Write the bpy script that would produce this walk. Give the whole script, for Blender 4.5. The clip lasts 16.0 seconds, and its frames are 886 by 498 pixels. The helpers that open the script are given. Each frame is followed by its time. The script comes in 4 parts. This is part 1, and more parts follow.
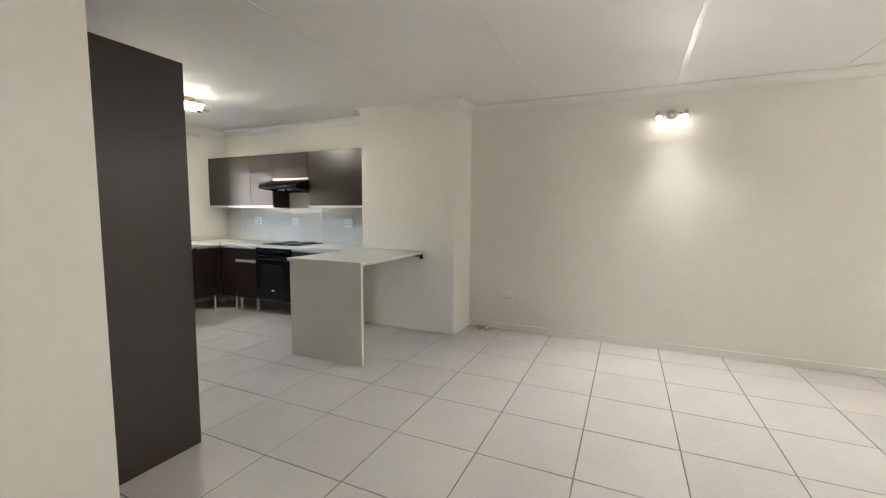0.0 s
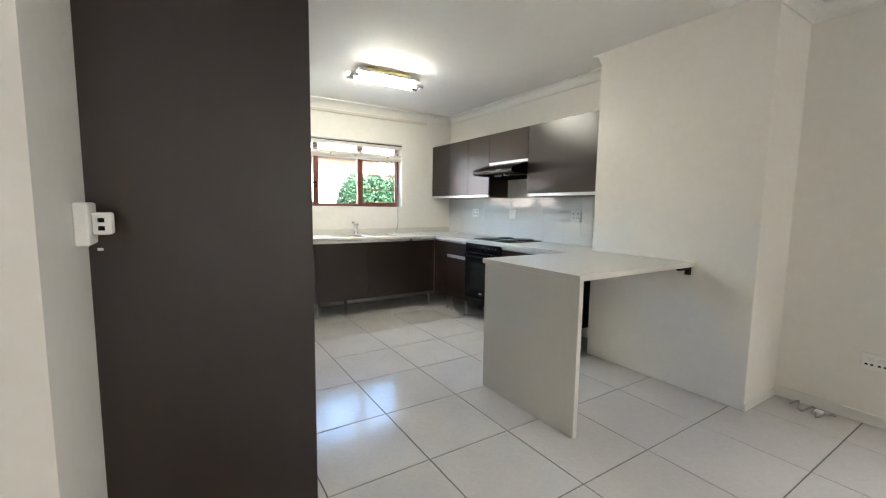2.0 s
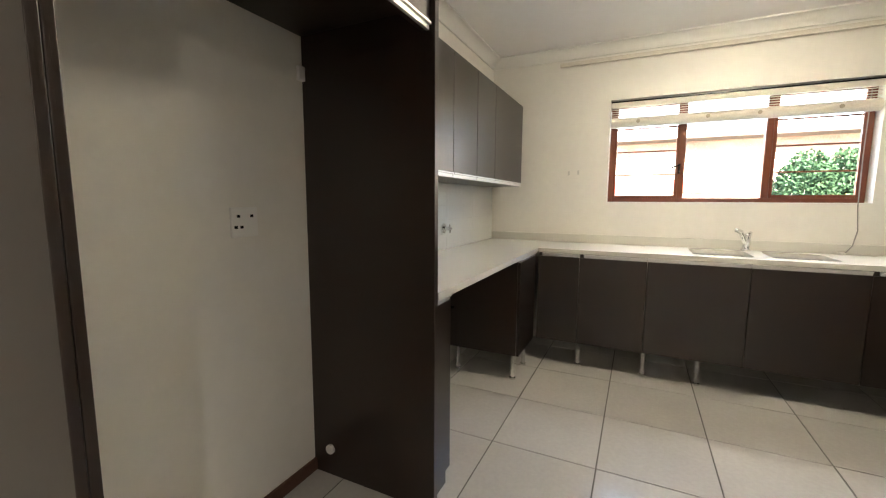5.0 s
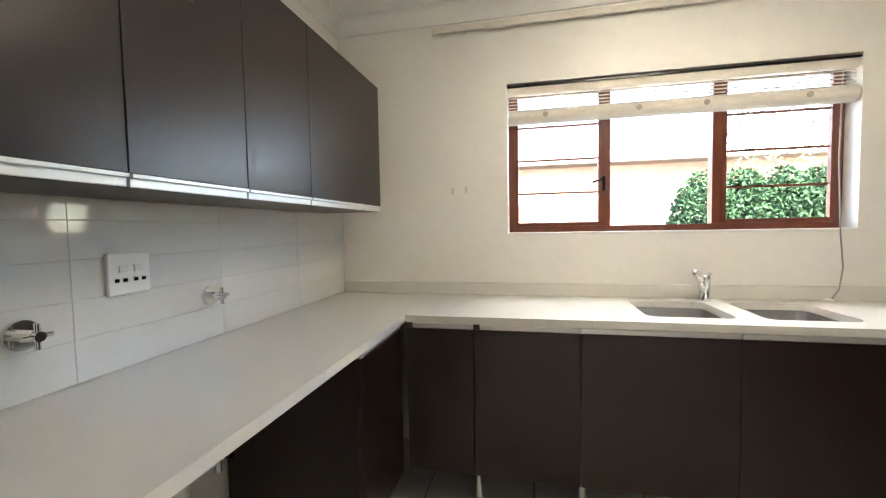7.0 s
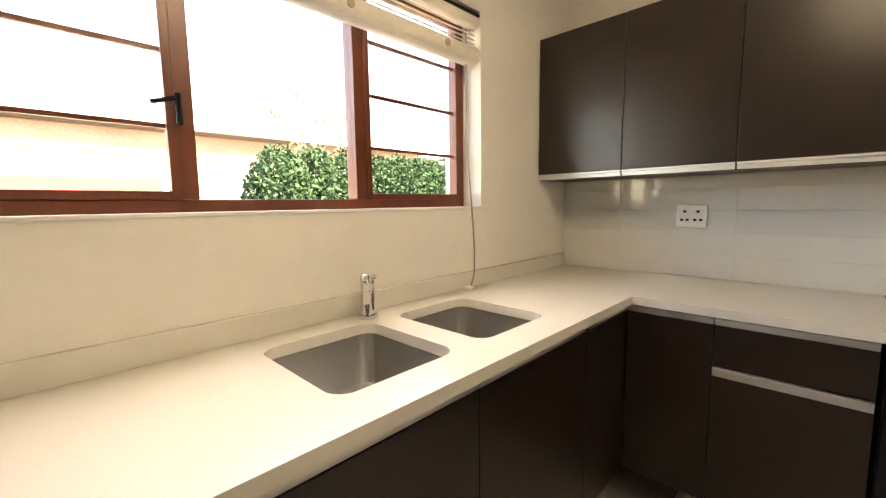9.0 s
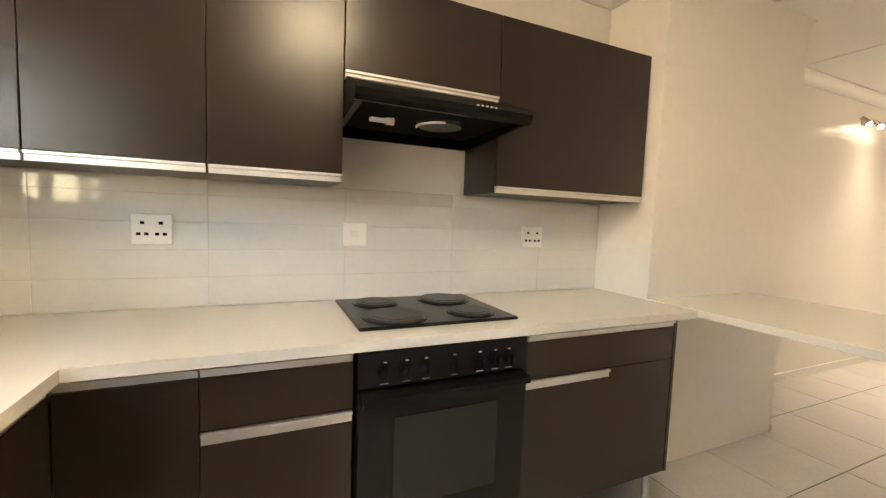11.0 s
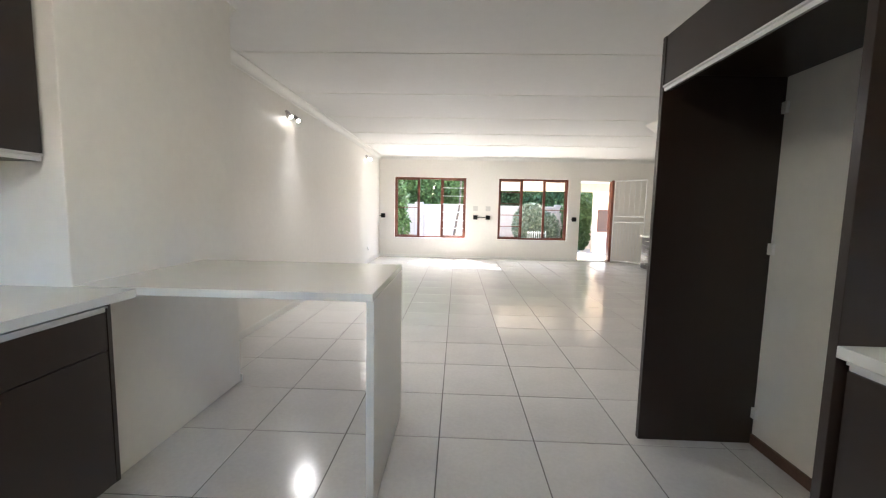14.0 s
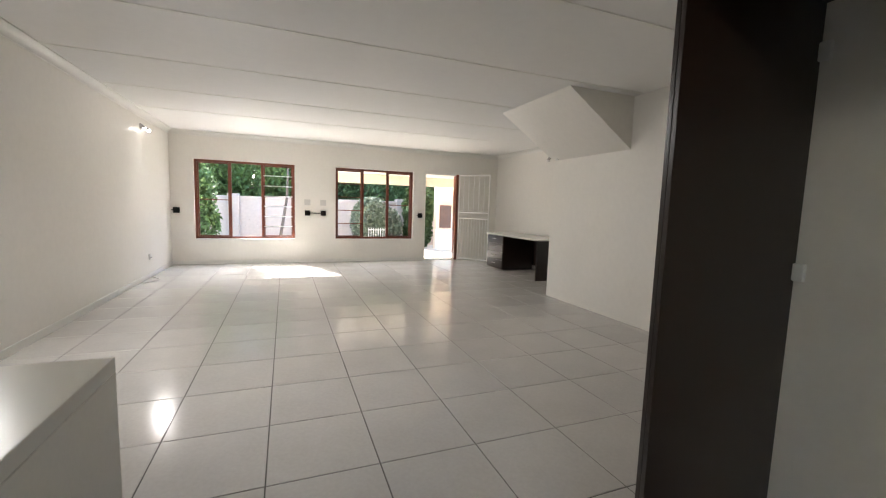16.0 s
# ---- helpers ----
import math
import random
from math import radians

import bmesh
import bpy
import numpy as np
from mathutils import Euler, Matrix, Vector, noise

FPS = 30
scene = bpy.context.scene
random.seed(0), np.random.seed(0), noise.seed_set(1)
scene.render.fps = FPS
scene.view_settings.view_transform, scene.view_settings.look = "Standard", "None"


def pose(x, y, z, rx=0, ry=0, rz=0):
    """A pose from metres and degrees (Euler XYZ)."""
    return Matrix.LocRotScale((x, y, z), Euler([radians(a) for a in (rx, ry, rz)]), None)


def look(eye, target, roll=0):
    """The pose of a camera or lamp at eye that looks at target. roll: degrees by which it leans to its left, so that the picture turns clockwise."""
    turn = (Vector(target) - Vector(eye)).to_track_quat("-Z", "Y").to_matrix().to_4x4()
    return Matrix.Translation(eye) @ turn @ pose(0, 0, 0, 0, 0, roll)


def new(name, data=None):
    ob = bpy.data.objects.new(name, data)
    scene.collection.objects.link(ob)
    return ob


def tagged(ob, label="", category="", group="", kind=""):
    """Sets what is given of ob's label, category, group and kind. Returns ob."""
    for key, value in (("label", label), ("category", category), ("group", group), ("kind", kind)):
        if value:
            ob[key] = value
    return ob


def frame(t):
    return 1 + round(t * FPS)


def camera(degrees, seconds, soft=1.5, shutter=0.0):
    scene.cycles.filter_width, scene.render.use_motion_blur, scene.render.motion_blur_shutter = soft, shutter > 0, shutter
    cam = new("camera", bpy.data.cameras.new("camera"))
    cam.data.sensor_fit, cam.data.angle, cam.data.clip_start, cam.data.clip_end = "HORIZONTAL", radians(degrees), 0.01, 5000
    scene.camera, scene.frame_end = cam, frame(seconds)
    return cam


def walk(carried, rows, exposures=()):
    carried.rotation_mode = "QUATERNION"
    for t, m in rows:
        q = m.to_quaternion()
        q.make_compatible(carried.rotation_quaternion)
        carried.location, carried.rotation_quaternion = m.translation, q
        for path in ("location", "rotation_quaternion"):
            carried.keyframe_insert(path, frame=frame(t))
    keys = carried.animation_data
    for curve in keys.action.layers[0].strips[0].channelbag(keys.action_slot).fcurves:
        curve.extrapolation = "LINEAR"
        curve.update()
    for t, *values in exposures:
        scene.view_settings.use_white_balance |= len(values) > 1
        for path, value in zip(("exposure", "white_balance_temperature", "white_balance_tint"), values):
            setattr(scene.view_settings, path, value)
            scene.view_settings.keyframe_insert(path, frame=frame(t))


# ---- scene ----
cam = camera(95.3, 16.0, soft=1.2)
PATH = [
    (0, (-4.386, -5.713, 1.36), (-2.573, -4.887, 1.177), 0.4),
    (0.5, (-4.208, -5.562, 1.325), (-2.551, -4.457, 1.144), 0.7),
    (1, (-3.948, -5.389, 1.294), (-2.44, -4.087, 1.115), 1.0),
    (1.5, (-3.617, -5.268, 1.271), (-2.311, -3.766, 1.078), 0.7),
    (2, (-3.32, -5.05, 1.275), (-2.25, -3.373, 1.07), 0.8),
    (2.5, (-3.001, -4.848, 1.296), (-2.244, -3.01, 1.079), 0.2),
    (3, (-2.738, -4.591, 1.296), (-2.355, -2.643, 1.061), 0.1),
    (3.5, (-2.527, -4.332, 1.264), (-2.555, -2.349, 1.004), 0.3),
    (4, (-2.328, -4.177, 1.261), (-2.788, -2.251, 0.98), 1.1),
    (4.2, (-2.262, -4.124, 1.263), (-2.863, -2.238, 0.976), 1.4),
    (6.3, (-2.193, -2.869, 1.305), (-3.134, -1.112, 1.148), 0.4),
    (6.5, (-2.228, -2.743, 1.316), (-3.068, -0.933, 1.174), -0.3),
    (7, (-2.33, -2.346, 1.304), (-2.758, -0.395, 1.202), -1.0),
    (7.5, (-2.394, -1.995, 1.296), (-2.391, 0.001, 1.176), -1.0),
    (8, (-2.451, -1.598, 1.246), (-1.876, 0.313, 1.117), -0.4),
    (8.2, (-2.41, -1.489, 1.27), (-1.653, 0.355, 1.114), -0.6),
    (10.3, (-1.935, -0.947, 1.288), (0.057, -0.976, 1.121), 1.6),
    (10.5, (-1.864, -0.956, 1.268), (0.11, -1.243, 1.121), 2.2),
    (11, (-1.772, -1.035, 1.285), (0.049, -1.849, 1.136), 2.1),
    (11.5, (-1.689, -1.072, 1.275), (-0.169, -2.363, 1.127), 2.2),
    (12, (-1.691, -1.105, 1.284), (-0.508, -2.713, 1.149), 1.8),
    (12.5, (-1.731, -1.157, 1.278), (-0.872, -2.958, 1.144), 1.1),
    (13, (-1.8, -1.193, 1.27), (-1.233, -3.104, 1.121), 0.8),
    (13.5, (-1.855, -1.229, 1.26), (-1.563, -3.2, 1.083), 1.0),
    (14, (-1.875, -1.278, 1.255), (-1.809, -3.267, 1.057), 1.2),
    (14.5, (-1.858, -1.48, 1.255), (-1.968, -3.466, 1.045), 1.2),
    (15, (-1.848, -1.744, 1.281), (-2.137, -3.711, 1.058), 1.0),
    (15.5, (-1.808, -2.16, 1.276), (-2.355, -4.07, 1.047), 1.4),
    (16, (-1.898, -2.615, 1.262), (-2.625, -4.467, 1.057), 1.8),
]
walk(cam, [(t, look(eye, target, roll)) for t, eye, target, roll in PATH],
     exposures=[(0.0, 4.3, 6500, 10), (1.0, 4.48, 6250, 10), (2.0, 4.43, 6250, 10), (3.0, 4.35, 7100, 11), (3.5, 4.4, 7400, 12), (4.2, 4.3, 7500, 13),
                (6.3, 4.25, 6800, 12), (7.0, 4.15, 6850, 14), (8.2, 3.7, 7550, 18), (10.3, 4.3, 11800, 20), (10.7, 4.4, 11000, 20), (11.2, 4.55, 8300, 15),
                (11.6, 4.15, 6700, 12), (12.5, 4.1, 6150, 12), (14.5, 4.0, 6200, 12), (15.3, 3.8, 6250, 12), (16.0, 3.6, 6400, 12)])

# ---- world and sun ----
SUN_WAY = Vector((-0.42, 1.0, -1.0)).normalized()
world = bpy.data.worlds.new("sky")
scene.world = world
world.use_nodes = True
wn = world.node_tree.nodes
sky = wn.new("ShaderNodeTexSky")
sky.sky_type = "NISHITA"
sky.sun_disc = False
sky.sun_elevation = math.asin(-SUN_WAY.z)
sky.sun_rotation = math.atan2(-SUN_WAY.x, -SUN_WAY.y)
world.node_tree.links.new(sky.outputs[0], wn["Background"].inputs[0])
wn["Background"].inputs[1].default_value = 0.15
sun_data = bpy.data.lights.new("sun", "SUN")
sun_data.energy, sun_data.angle, sun_data.color = 3.4, radians(0.53), (1.0, 0.95, 0.86)
sun = new("sun", sun_data)
sun.matrix_world = look((0, -20, 12), Vector((0, -20, 12)) + SUN_WAY)


def opening_fill(name, x, y, z, size, way, watts, color, spread):
    """Fill lamp added in an opening for daylight: sky light falling in, or light thrown up by the sunlit paving."""
    ld = bpy.data.lights.new(name, "AREA")
    ld.shape, ld.size, ld.size_y, ld.energy, ld.color, ld.spread = "RECTANGLE", size[0], size[1], watts, color, radians(spread)
    new(name, ld).matrix_world = look((x, y, z), (x + way[0], y + way[1], z + way[2]))


SKY_TINT, PAVING_TINT = (0.98, 0.97, 1.0), (1.0, 0.91, 0.78)
for x, w in ((-1.175, 1.7), (-3.80, 1.65), (-5.38, 0.70)):
    opening_fill("sky_fill", x, -11.76, 1.86, (w, 0.22), (0, 0.6, -1), 0.22 * w, SKY_TINT, 60)
    opening_fill("paving_fill", x, -11.76, 0.66, (w, 0.22), (0, 0.9, 1), 0.17 * w, PAVING_TINT, 80)
opening_fill("sky_fill", -1.62, 0.08, 1.80, (1.6, 0.18), (0, -0.6, -1), 0.20, SKY_TINT, 60)

# wide fill beams added at the lit wall spotlights, aimed across the room
for y, z, aim in ((-6.05, 2.26, (-4.5, -6.6, -2.4)), (-10.1, 2.29, (-4.5, -9.2, -2.4))):
    sd = bpy.data.lights.new("spotlight_fill", "SPOT")
    sd.energy, sd.color, sd.shadow_soft_size = 10.5, (1.0, 0.97, 0.93), 0.10
    sd.spot_size, sd.spot_blend = radians(138), 1.0
    new("spotlight_fill", sd).matrix_world = look((-0.02, y, z), aim)

# ---- materials ----
def mat(name, color, rough=0.5, metal=0.0, grain=0.0, scale=8.0, stretch=(1, 1, 1), bump=0.0, bump_scale=60.0,
        vary=0.0, spec=0.5, emit=0.0, coat=0.0, rough_vary=0.0):
    """A principled material with broad stains, fine grain, a bump and a change from piece to piece."""
    m = bpy.data.materials.new(name)
    m.use_nodes = True
    nt = m.node_tree
    N, L = nt.nodes, nt.links
    b = N["Principled BSDF"]
    b.inputs["Roughness"].default_value = rough
    b.inputs["Metallic"].default_value = metal
    b.inputs["Specular IOR Level"].default_value = spec
    b.inputs["Coat Weight"].default_value = coat
    b.inputs["Base Color"].default_value = (*color, 1)
    if emit:
        b.inputs["Emission Color"].default_value = (*color, 1)
        b.inputs["Emission Strength"].default_value = emit
    co = N.new("ShaderNodeTexCoord")
    mp = N.new("ShaderNodeMapping")
    mp.inputs["Scale"].default_value = stretch
    L.new(co.outputs["Object"], mp.inputs["Vector"])
    if grain:
        a, f = N.new("ShaderNodeTexNoise"), N.new("ShaderNodeTexNoise")
        a.inputs["Scale"].default_value, f.inputs["Scale"].default_value = scale * 0.25, scale * 6
        a.inputs["Detail"].default_value, f.inputs["Detail"].default_value = 4, 3
        for n in (a, f):
            L.new(mp.outputs[0], n.inputs["Vector"])
        add = N.new("ShaderNodeMath")
        add.operation = "ADD"
        L.new(a.outputs[0], add.inputs[0])
        L.new(f.outputs[0], add.inputs[1])
        rng = N.new("ShaderNodeMapRange")
        rng.inputs["From Min"].default_value, rng.inputs["From Max"].default_value = 0.6, 1.4
        rng.inputs["To Min"].default_value, rng.inputs["To Max"].default_value = 1 - grain, 1 + grain
        L.new(add.outputs[0], rng.inputs["Value"])
        last = rng.outputs[0]
        if vary:
            info = N.new("ShaderNodeObjectInfo")
            vr = N.new("ShaderNodeMapRange")
            vr.inputs["To Min"].default_value, vr.inputs["To Max"].default_value = 1 - vary, 1 + vary
            L.new(info.outputs["Random"], vr.inputs["Value"])
            mul = N.new("ShaderNodeMath")
            mul.operation = "MULTIPLY"
            L.new(last, mul.inputs[0])
            L.new(vr.outputs[0], mul.inputs[1])
            last = mul.outputs[0]
        vm = N.new("ShaderNodeVectorMath")
        vm.operation = "SCALE"
        vm.inputs[0].default_value = color
        L.new(last, vm.inputs["Scale"])
        L.new(vm.outputs[0], b.inputs["Base Color"])
        if rough_vary:
            rr = N.new("ShaderNodeMapRange")
            rr.inputs["From Min"].default_value, rr.inputs["From Max"].default_value = 0.3, 0.7
            rr.inputs["To Min"].default_value, rr.inputs["To Max"].default_value = rough - rough_vary, rough + rough_vary
            L.new(a.outputs[0], rr.inputs["Value"])
            L.new(rr.outputs[0], b.inputs["Roughness"])
    if bump:
        n = N.new("ShaderNodeTexNoise")
        n.inputs["Scale"].default_value, n.inputs["Detail"].default_value = bump_scale, 4
        L.new(mp.outputs[0], n.inputs["Vector"])
        bp = N.new("ShaderNodeBump")
        bp.inputs["Strength"].default_value, bp.inputs["Distance"].default_value = bump, 0.004
        L.new(n.outputs[0], bp.inputs["Height"])
        L.new(bp.outputs[0], b.inputs["Normal"])
    return m


PAINT = mat("cream_wall_paint", (0.80, 0.775, 0.72), 0.42, grain=0.03, scale=3, bump=0.12, bump_scale=45)
CEIL = mat("white_ceiling_paint", (0.80, 0.79, 0.77), 0.7, grain=0.02, scale=2, bump=0.15, bump_scale=90)
TRIM = mat("white_gloss_trim", (0.78, 0.77, 0.73), 0.35, grain=0.03, scale=6, bump=0.05)
TILE = mat("glazed_floor_tile", (0.56, 0.54, 0.515), 0.15, grain=0.07, scale=9, vary=0.03, bump=0.03, bump_scale=14, rough_vary=0.03)
GROUT = mat("dark_grout", (0.14, 0.13, 0.12), 0.9, grain=0.25, scale=20, bump=0.3)
SPLASH = mat("white_wall_tile", (0.68, 0.68, 0.66), 0.06, grain=0.03, scale=6, vary=0.02, bump=0.03, bump_scale=10)
LIGHT_GROUT = mat("pale_grout", (0.60, 0.59, 0.56), 0.8, grain=0.08, scale=30, bump=0.2)
WENGE = mat("dark_wenge_laminate", (0.018, 0.0090, 0.0058), 0.29, grain=0.10, scale=14, stretch=(7, 7, 0.25), bump=0.06, bump_scale=160, vary=0.05, spec=0.6)
QUARTZ = mat("white_quartz_worktop", (0.70, 0.68, 0.62), 0.22, grain=0.012, scale=60, bump=0.008, bump_scale=200)
LEGWHITE = mat("matt_white_panel", (0.70, 0.67, 0.60), 0.3, grain=0.03, scale=20, bump=0.04)
ALU = mat("brushed_aluminium", (0.76, 0.76, 0.75), 0.45, 0.75, grain=0.05, scale=20, stretch=(1, 1, 20))
CHROME = mat("chrome", (0.75, 0.75, 0.74), 0.1, 1.0)
STEEL = mat("brushed_steel", (0.58, 0.57, 0.55), 0.25, 0.95, grain=0.08, scale=30, bump=0.03)
BLACK = mat("black_enamel", (0.007, 0.007, 0.0075), 0.26, grain=0.2, scale=20, bump=0.02, spec=0.3)
IRON = mat("cast_iron_plate", (0.05, 0.047, 0.046), 0.42, 0.4, grain=0.3, scale=40, bump=0.15)
DARKGLASS = mat("black_oven_glass", (0.018, 0.019, 0.016), 0.22, spec=0.4)
PLASTIC = mat("white_plastic", (0.84, 0.83, 0.80), 0.35, grain=0.02, scale=20)
CABLE = mat("grey_cable", (0.30, 0.29, 0.275), 0.5, grain=0.05, scale=20)
MARK = mat("pale_print", (0.55, 0.55, 0.53), 0.5)
# near-black that puts the shade inside slots and the hood into the colour
HOLE_SHADE = mat("hole_shade", (0.005, 0.005, 0.005), 0.9, spec=0.1)
REDWOOD = mat("varnished_red_wood", (0.17, 0.045, 0.022), 0.35, grain=0.3, scale=14, stretch=(5, 5, 0.4), bump=0.1)
SKIRT = mat("brown_wood_skirting", (0.10, 0.045, 0.028), 0.45, grain=0.3, scale=14, bump=0.1)
GATEWHITE = mat("white_gate_paint", (0.78, 0.77, 0.74), 0.4, grain=0.04, scale=12)
BAMBOO = mat("pale_slatted_blind", (0.70, 0.65, 0.57), 0.7, grain=0.2, scale=20, stretch=(0.3, 4, 4), bump=0.3)
TUBE = mat("lit_tube", (1.0, 0.96, 0.80), 0.4, emit=5.0)
BULB = mat("lit_bulb", (1.0, 0.93, 0.82), 0.4, emit=4.0)
BRASS = mat("gold_lamp_metal", (0.62, 0.50, 0.22), 0.25, 0.9)
BLINDTIE = mat("faded_brown_tie", (0.42, 0.36, 0.28), 0.8)
PATCH = mat("faint_grey_paint_patch", (0.60, 0.585, 0.55), 0.6, grain=0.08, scale=10)
PATIO = mat("pale_patio_paving", (0.55, 0.50, 0.43), 0.8, grain=0.15, scale=4, bump=0.2)
GARDENWALL = mat("cream_plaster_wall", (0.47, 0.395, 0.345), 0.85, grain=0.1, scale=2, bump=0.3)
PEACH = mat("peach_plaster", (0.76, 0.62, 0.46), 0.85, grain=0.08, scale=2, bump=0.2)
SOIL = mat("dry_garden_ground", (0.22, 0.17, 0.11), 0.95, grain=0.3, scale=3, bump=0.5)
LEAF = mat("green_leaf", (0.10, 0.155, 0.05), 0.5, grain=0.4, scale=3, spec=0.15)
LEAF2 = mat("dark_green_leaf", (0.07, 0.115, 0.045), 0.5, grain=0.4, scale=3, spec=0.15)
HEDGE = mat("bright_hedge_leaf", (0.034, 0.070, 0.036), 0.8, grain=0.4, scale=4, spec=0.04)
GREYLEAF = mat("grey_green_leaf", (0.15, 0.18, 0.12), 0.6, grain=0.3, scale=3)
BARK = mat("grey_bark", (0.12, 0.09, 0.07), 0.9, grain=0.4, scale=8, bump=0.6)
ROOF = mat("weathered_roof_tile", (0.38, 0.29, 0.24), 0.85, grain=0.25, scale=4, bump=0.4)
# brown wall band under the eaves, their shade included in the colour
EAVES_BAND = mat("brown_eaves_shade", (0.28, 0.19, 0.15), 0.9, grain=0.3, scale=6, bump=0.5)
REDPAINT = mat("red_painted_panel", (0.5, 0.05, 0.035), 0.5, grain=0.1, scale=3)
GLASS = bpy.data.materials.new("window_glass")
GLASS.use_nodes = True
gp = GLASS.node_tree.nodes["Principled BSDF"]
gp.inputs["Transmission Weight"].default_value = 1.0
gp.inputs["Roughness"].default_value = 0.0
gp.inputs["IOR"].default_value = 1.03
gp.inputs["Base Color"].default_value = (0.98, 1, 0.99, 1)


# ---- building blocks ----
def box(bm, x0, x1, y0, y1, z0, z1, bevel=0.0):
    if x0 > x1: x0, x1 = x1, x0
    if y0 > y1: y0, y1 = y1, y0
    if z0 > z1: z0, z1 = z1, z0
    v = [bm.verts.new(p) for p in ((x0, y0, z0), (x1, y0, z0), (x1, y1, z0), (x0, y1, z0),
                                   (x0, y0, z1), (x1, y0, z1), (x1, y1, z1), (x0, y1, z1))]
    fs = [bm.faces.new([v[i] for i in q]) for q in ((0, 3, 2, 1), (4, 5, 6, 7), (0, 1, 5, 4), (1, 2, 6, 5), (2, 3, 7, 6), (3, 0, 4, 7))]
    if bevel:
        es = list({e for f in fs for e in f.edges})
        bmesh.ops.bevel(bm, geom=es, offset=bevel, segments=2, profile=0.5, affect="EDGES")
    return bm


def boxes(*dims, bevel=0.0):
    bm = bmesh.new()
    for d in dims:
        box(bm, *d, bevel=bevel)
    return bm


def tube(bm, a, b, r, r2=None, seg=14):
    """A round bar from a to b."""
    a, b = Vector(a), Vector(b)
    m = Matrix.Translation((a + b) / 2) @ (b - a).to_track_quat("Z", "Y").to_matrix().to_4x4()
    bmesh.ops.create_cone(bm, cap_ends=True, segments=seg, radius1=r, radius2=r if r2 is None else r2, depth=(b - a).length, matrix=m)
    return bm


def tubes(*runs, seg=14):
    bm = bmesh.new()
    for a, b, r in runs:
        tube(bm, a, b, r, seg=seg)
    return bm


def ball(bm, c, r, sx=1, sy=1, sz=1):
    bmesh.ops.create_uvsphere(bm, u_segments=14, v_segments=9, radius=r, matrix=Matrix.Translation(c) @ Matrix.Diagonal((sx, sy, sz, 1)))
    return bm


def prism(bm, outline, axis, a, b):
    """An outline of (u, v) drawn out along x, y or z from a to b."""
    def at(u, v, w):
        return {"x": (w, u, v), "y": (u, w, v), "z": (u, v, w)}[axis]
    lo = [bm.verts.new(at(u, v, a)) for u, v in outline]
    hi = [bm.verts.new(at(u, v, b)) for u, v in outline]
    n = len(outline)
    bm.faces.new(lo)
    bm.faces.new(hi[::-1])
    for i in range(n):
        bm.faces.new((lo[i], hi[i], hi[(i + 1) % n], lo[(i + 1) % n]))
    bmesh.ops.recalc_face_normals(bm, faces=bm.faces)
    return bm


def mesh_of(bm, name, material, smooth=False):
    bmesh.ops.recalc_face_normals(bm, faces=bm.faces)
    me = bpy.data.meshes.new(name)
    bm.to_mesh(me)
    bm.free()
    me.materials.append(material)
    if smooth:
        for p in me.polygons:
            p.use_smooth = True
        me.set_sharp_from_angle(angle=radians(40))
    return me


def thing(name, base, label, category, group="", kind=""):
    ob = new(name)
    ob.location = base
    ob.empty_display_size = 0.1
    return tagged(ob, label, category, group, kind)


def world_base(ob):
    v = Vector(ob.location)
    while ob.parent:
        ob = ob.parent
        v += ob.location
    return v


def part(name, bm, material, parent, label="", smooth=False):
    """One mesh, drawn in world metres, under a thing or a part."""
    bmesh.ops.translate(bm, verts=bm.verts, vec=-world_base(parent))
    ob = new(name, mesh_of(bm, name, material, smooth))
    ob.parent = parent
    if label:
        ob["label"] = label
    return ob


def solid(name, bm, material, label, category, kind="", smooth=False, group=""):
    return tagged(new(name, mesh_of(bm, name, material, smooth)), label, category, group, kind)


def structure(name, bm, material, label, category):
    return solid(name, bm, material, label, category, "structure")


# ---- plan ----
CEIL_Z = 2.56
WEST_K, EAST_L, SOUTH, WEST_L, WEST_A = -3.49, 0.13, -11.67, -5.54, -6.85
WEST_N = -3.53                                        # west wall in the fridge niche and at its free end
WEST_S = -3.565
PIER_X, PIER_N, PIER_S = -0.355, -2.806, -4.01
STUB_S = -3.97
WX0, WX1, WZ0, WZ1 = -2.462, -0.783, 1.260, 2.108      # kitchen window opening
SILL, HEAD = 0.50, 2.05                               # living windows
A0, A1, B0, B1 = -2.09, -0.26, -4.68, -2.92
D0, D1, DH = -5.80, -4.97, 2.05
T = 0.22

# floor slab under the tiles
floor = structure("floor", boxes((WEST_A - T, EAST_L + T, SOUTH - T, 0.25, -0.15, -0.003)), GROUT, "off-white glazed floor tiles with dark grout joints", "floor")
structure("ceiling", boxes((WEST_A - T, EAST_L + T, SOUTH - T, 0.25, CEIL_Z, CEIL_Z + 0.12)), CEIL, "white painted flat ceiling with thin joint strips", "ceiling")

# north wall with the kitchen window opening
structure("wall_north", boxes((WEST_K - T, WX0, 0, 0.22, 0, CEIL_Z), (WX1, EAST_L + T, 0, 0.22, 0, CEIL_Z),
                              (WX0, WX1, 0, 0.22, 0, WZ0), (WX0, WX1, 0, 0.22, WZ1, CEIL_Z)), PAINT, "cream painted kitchen wall with a window opening", "wall")
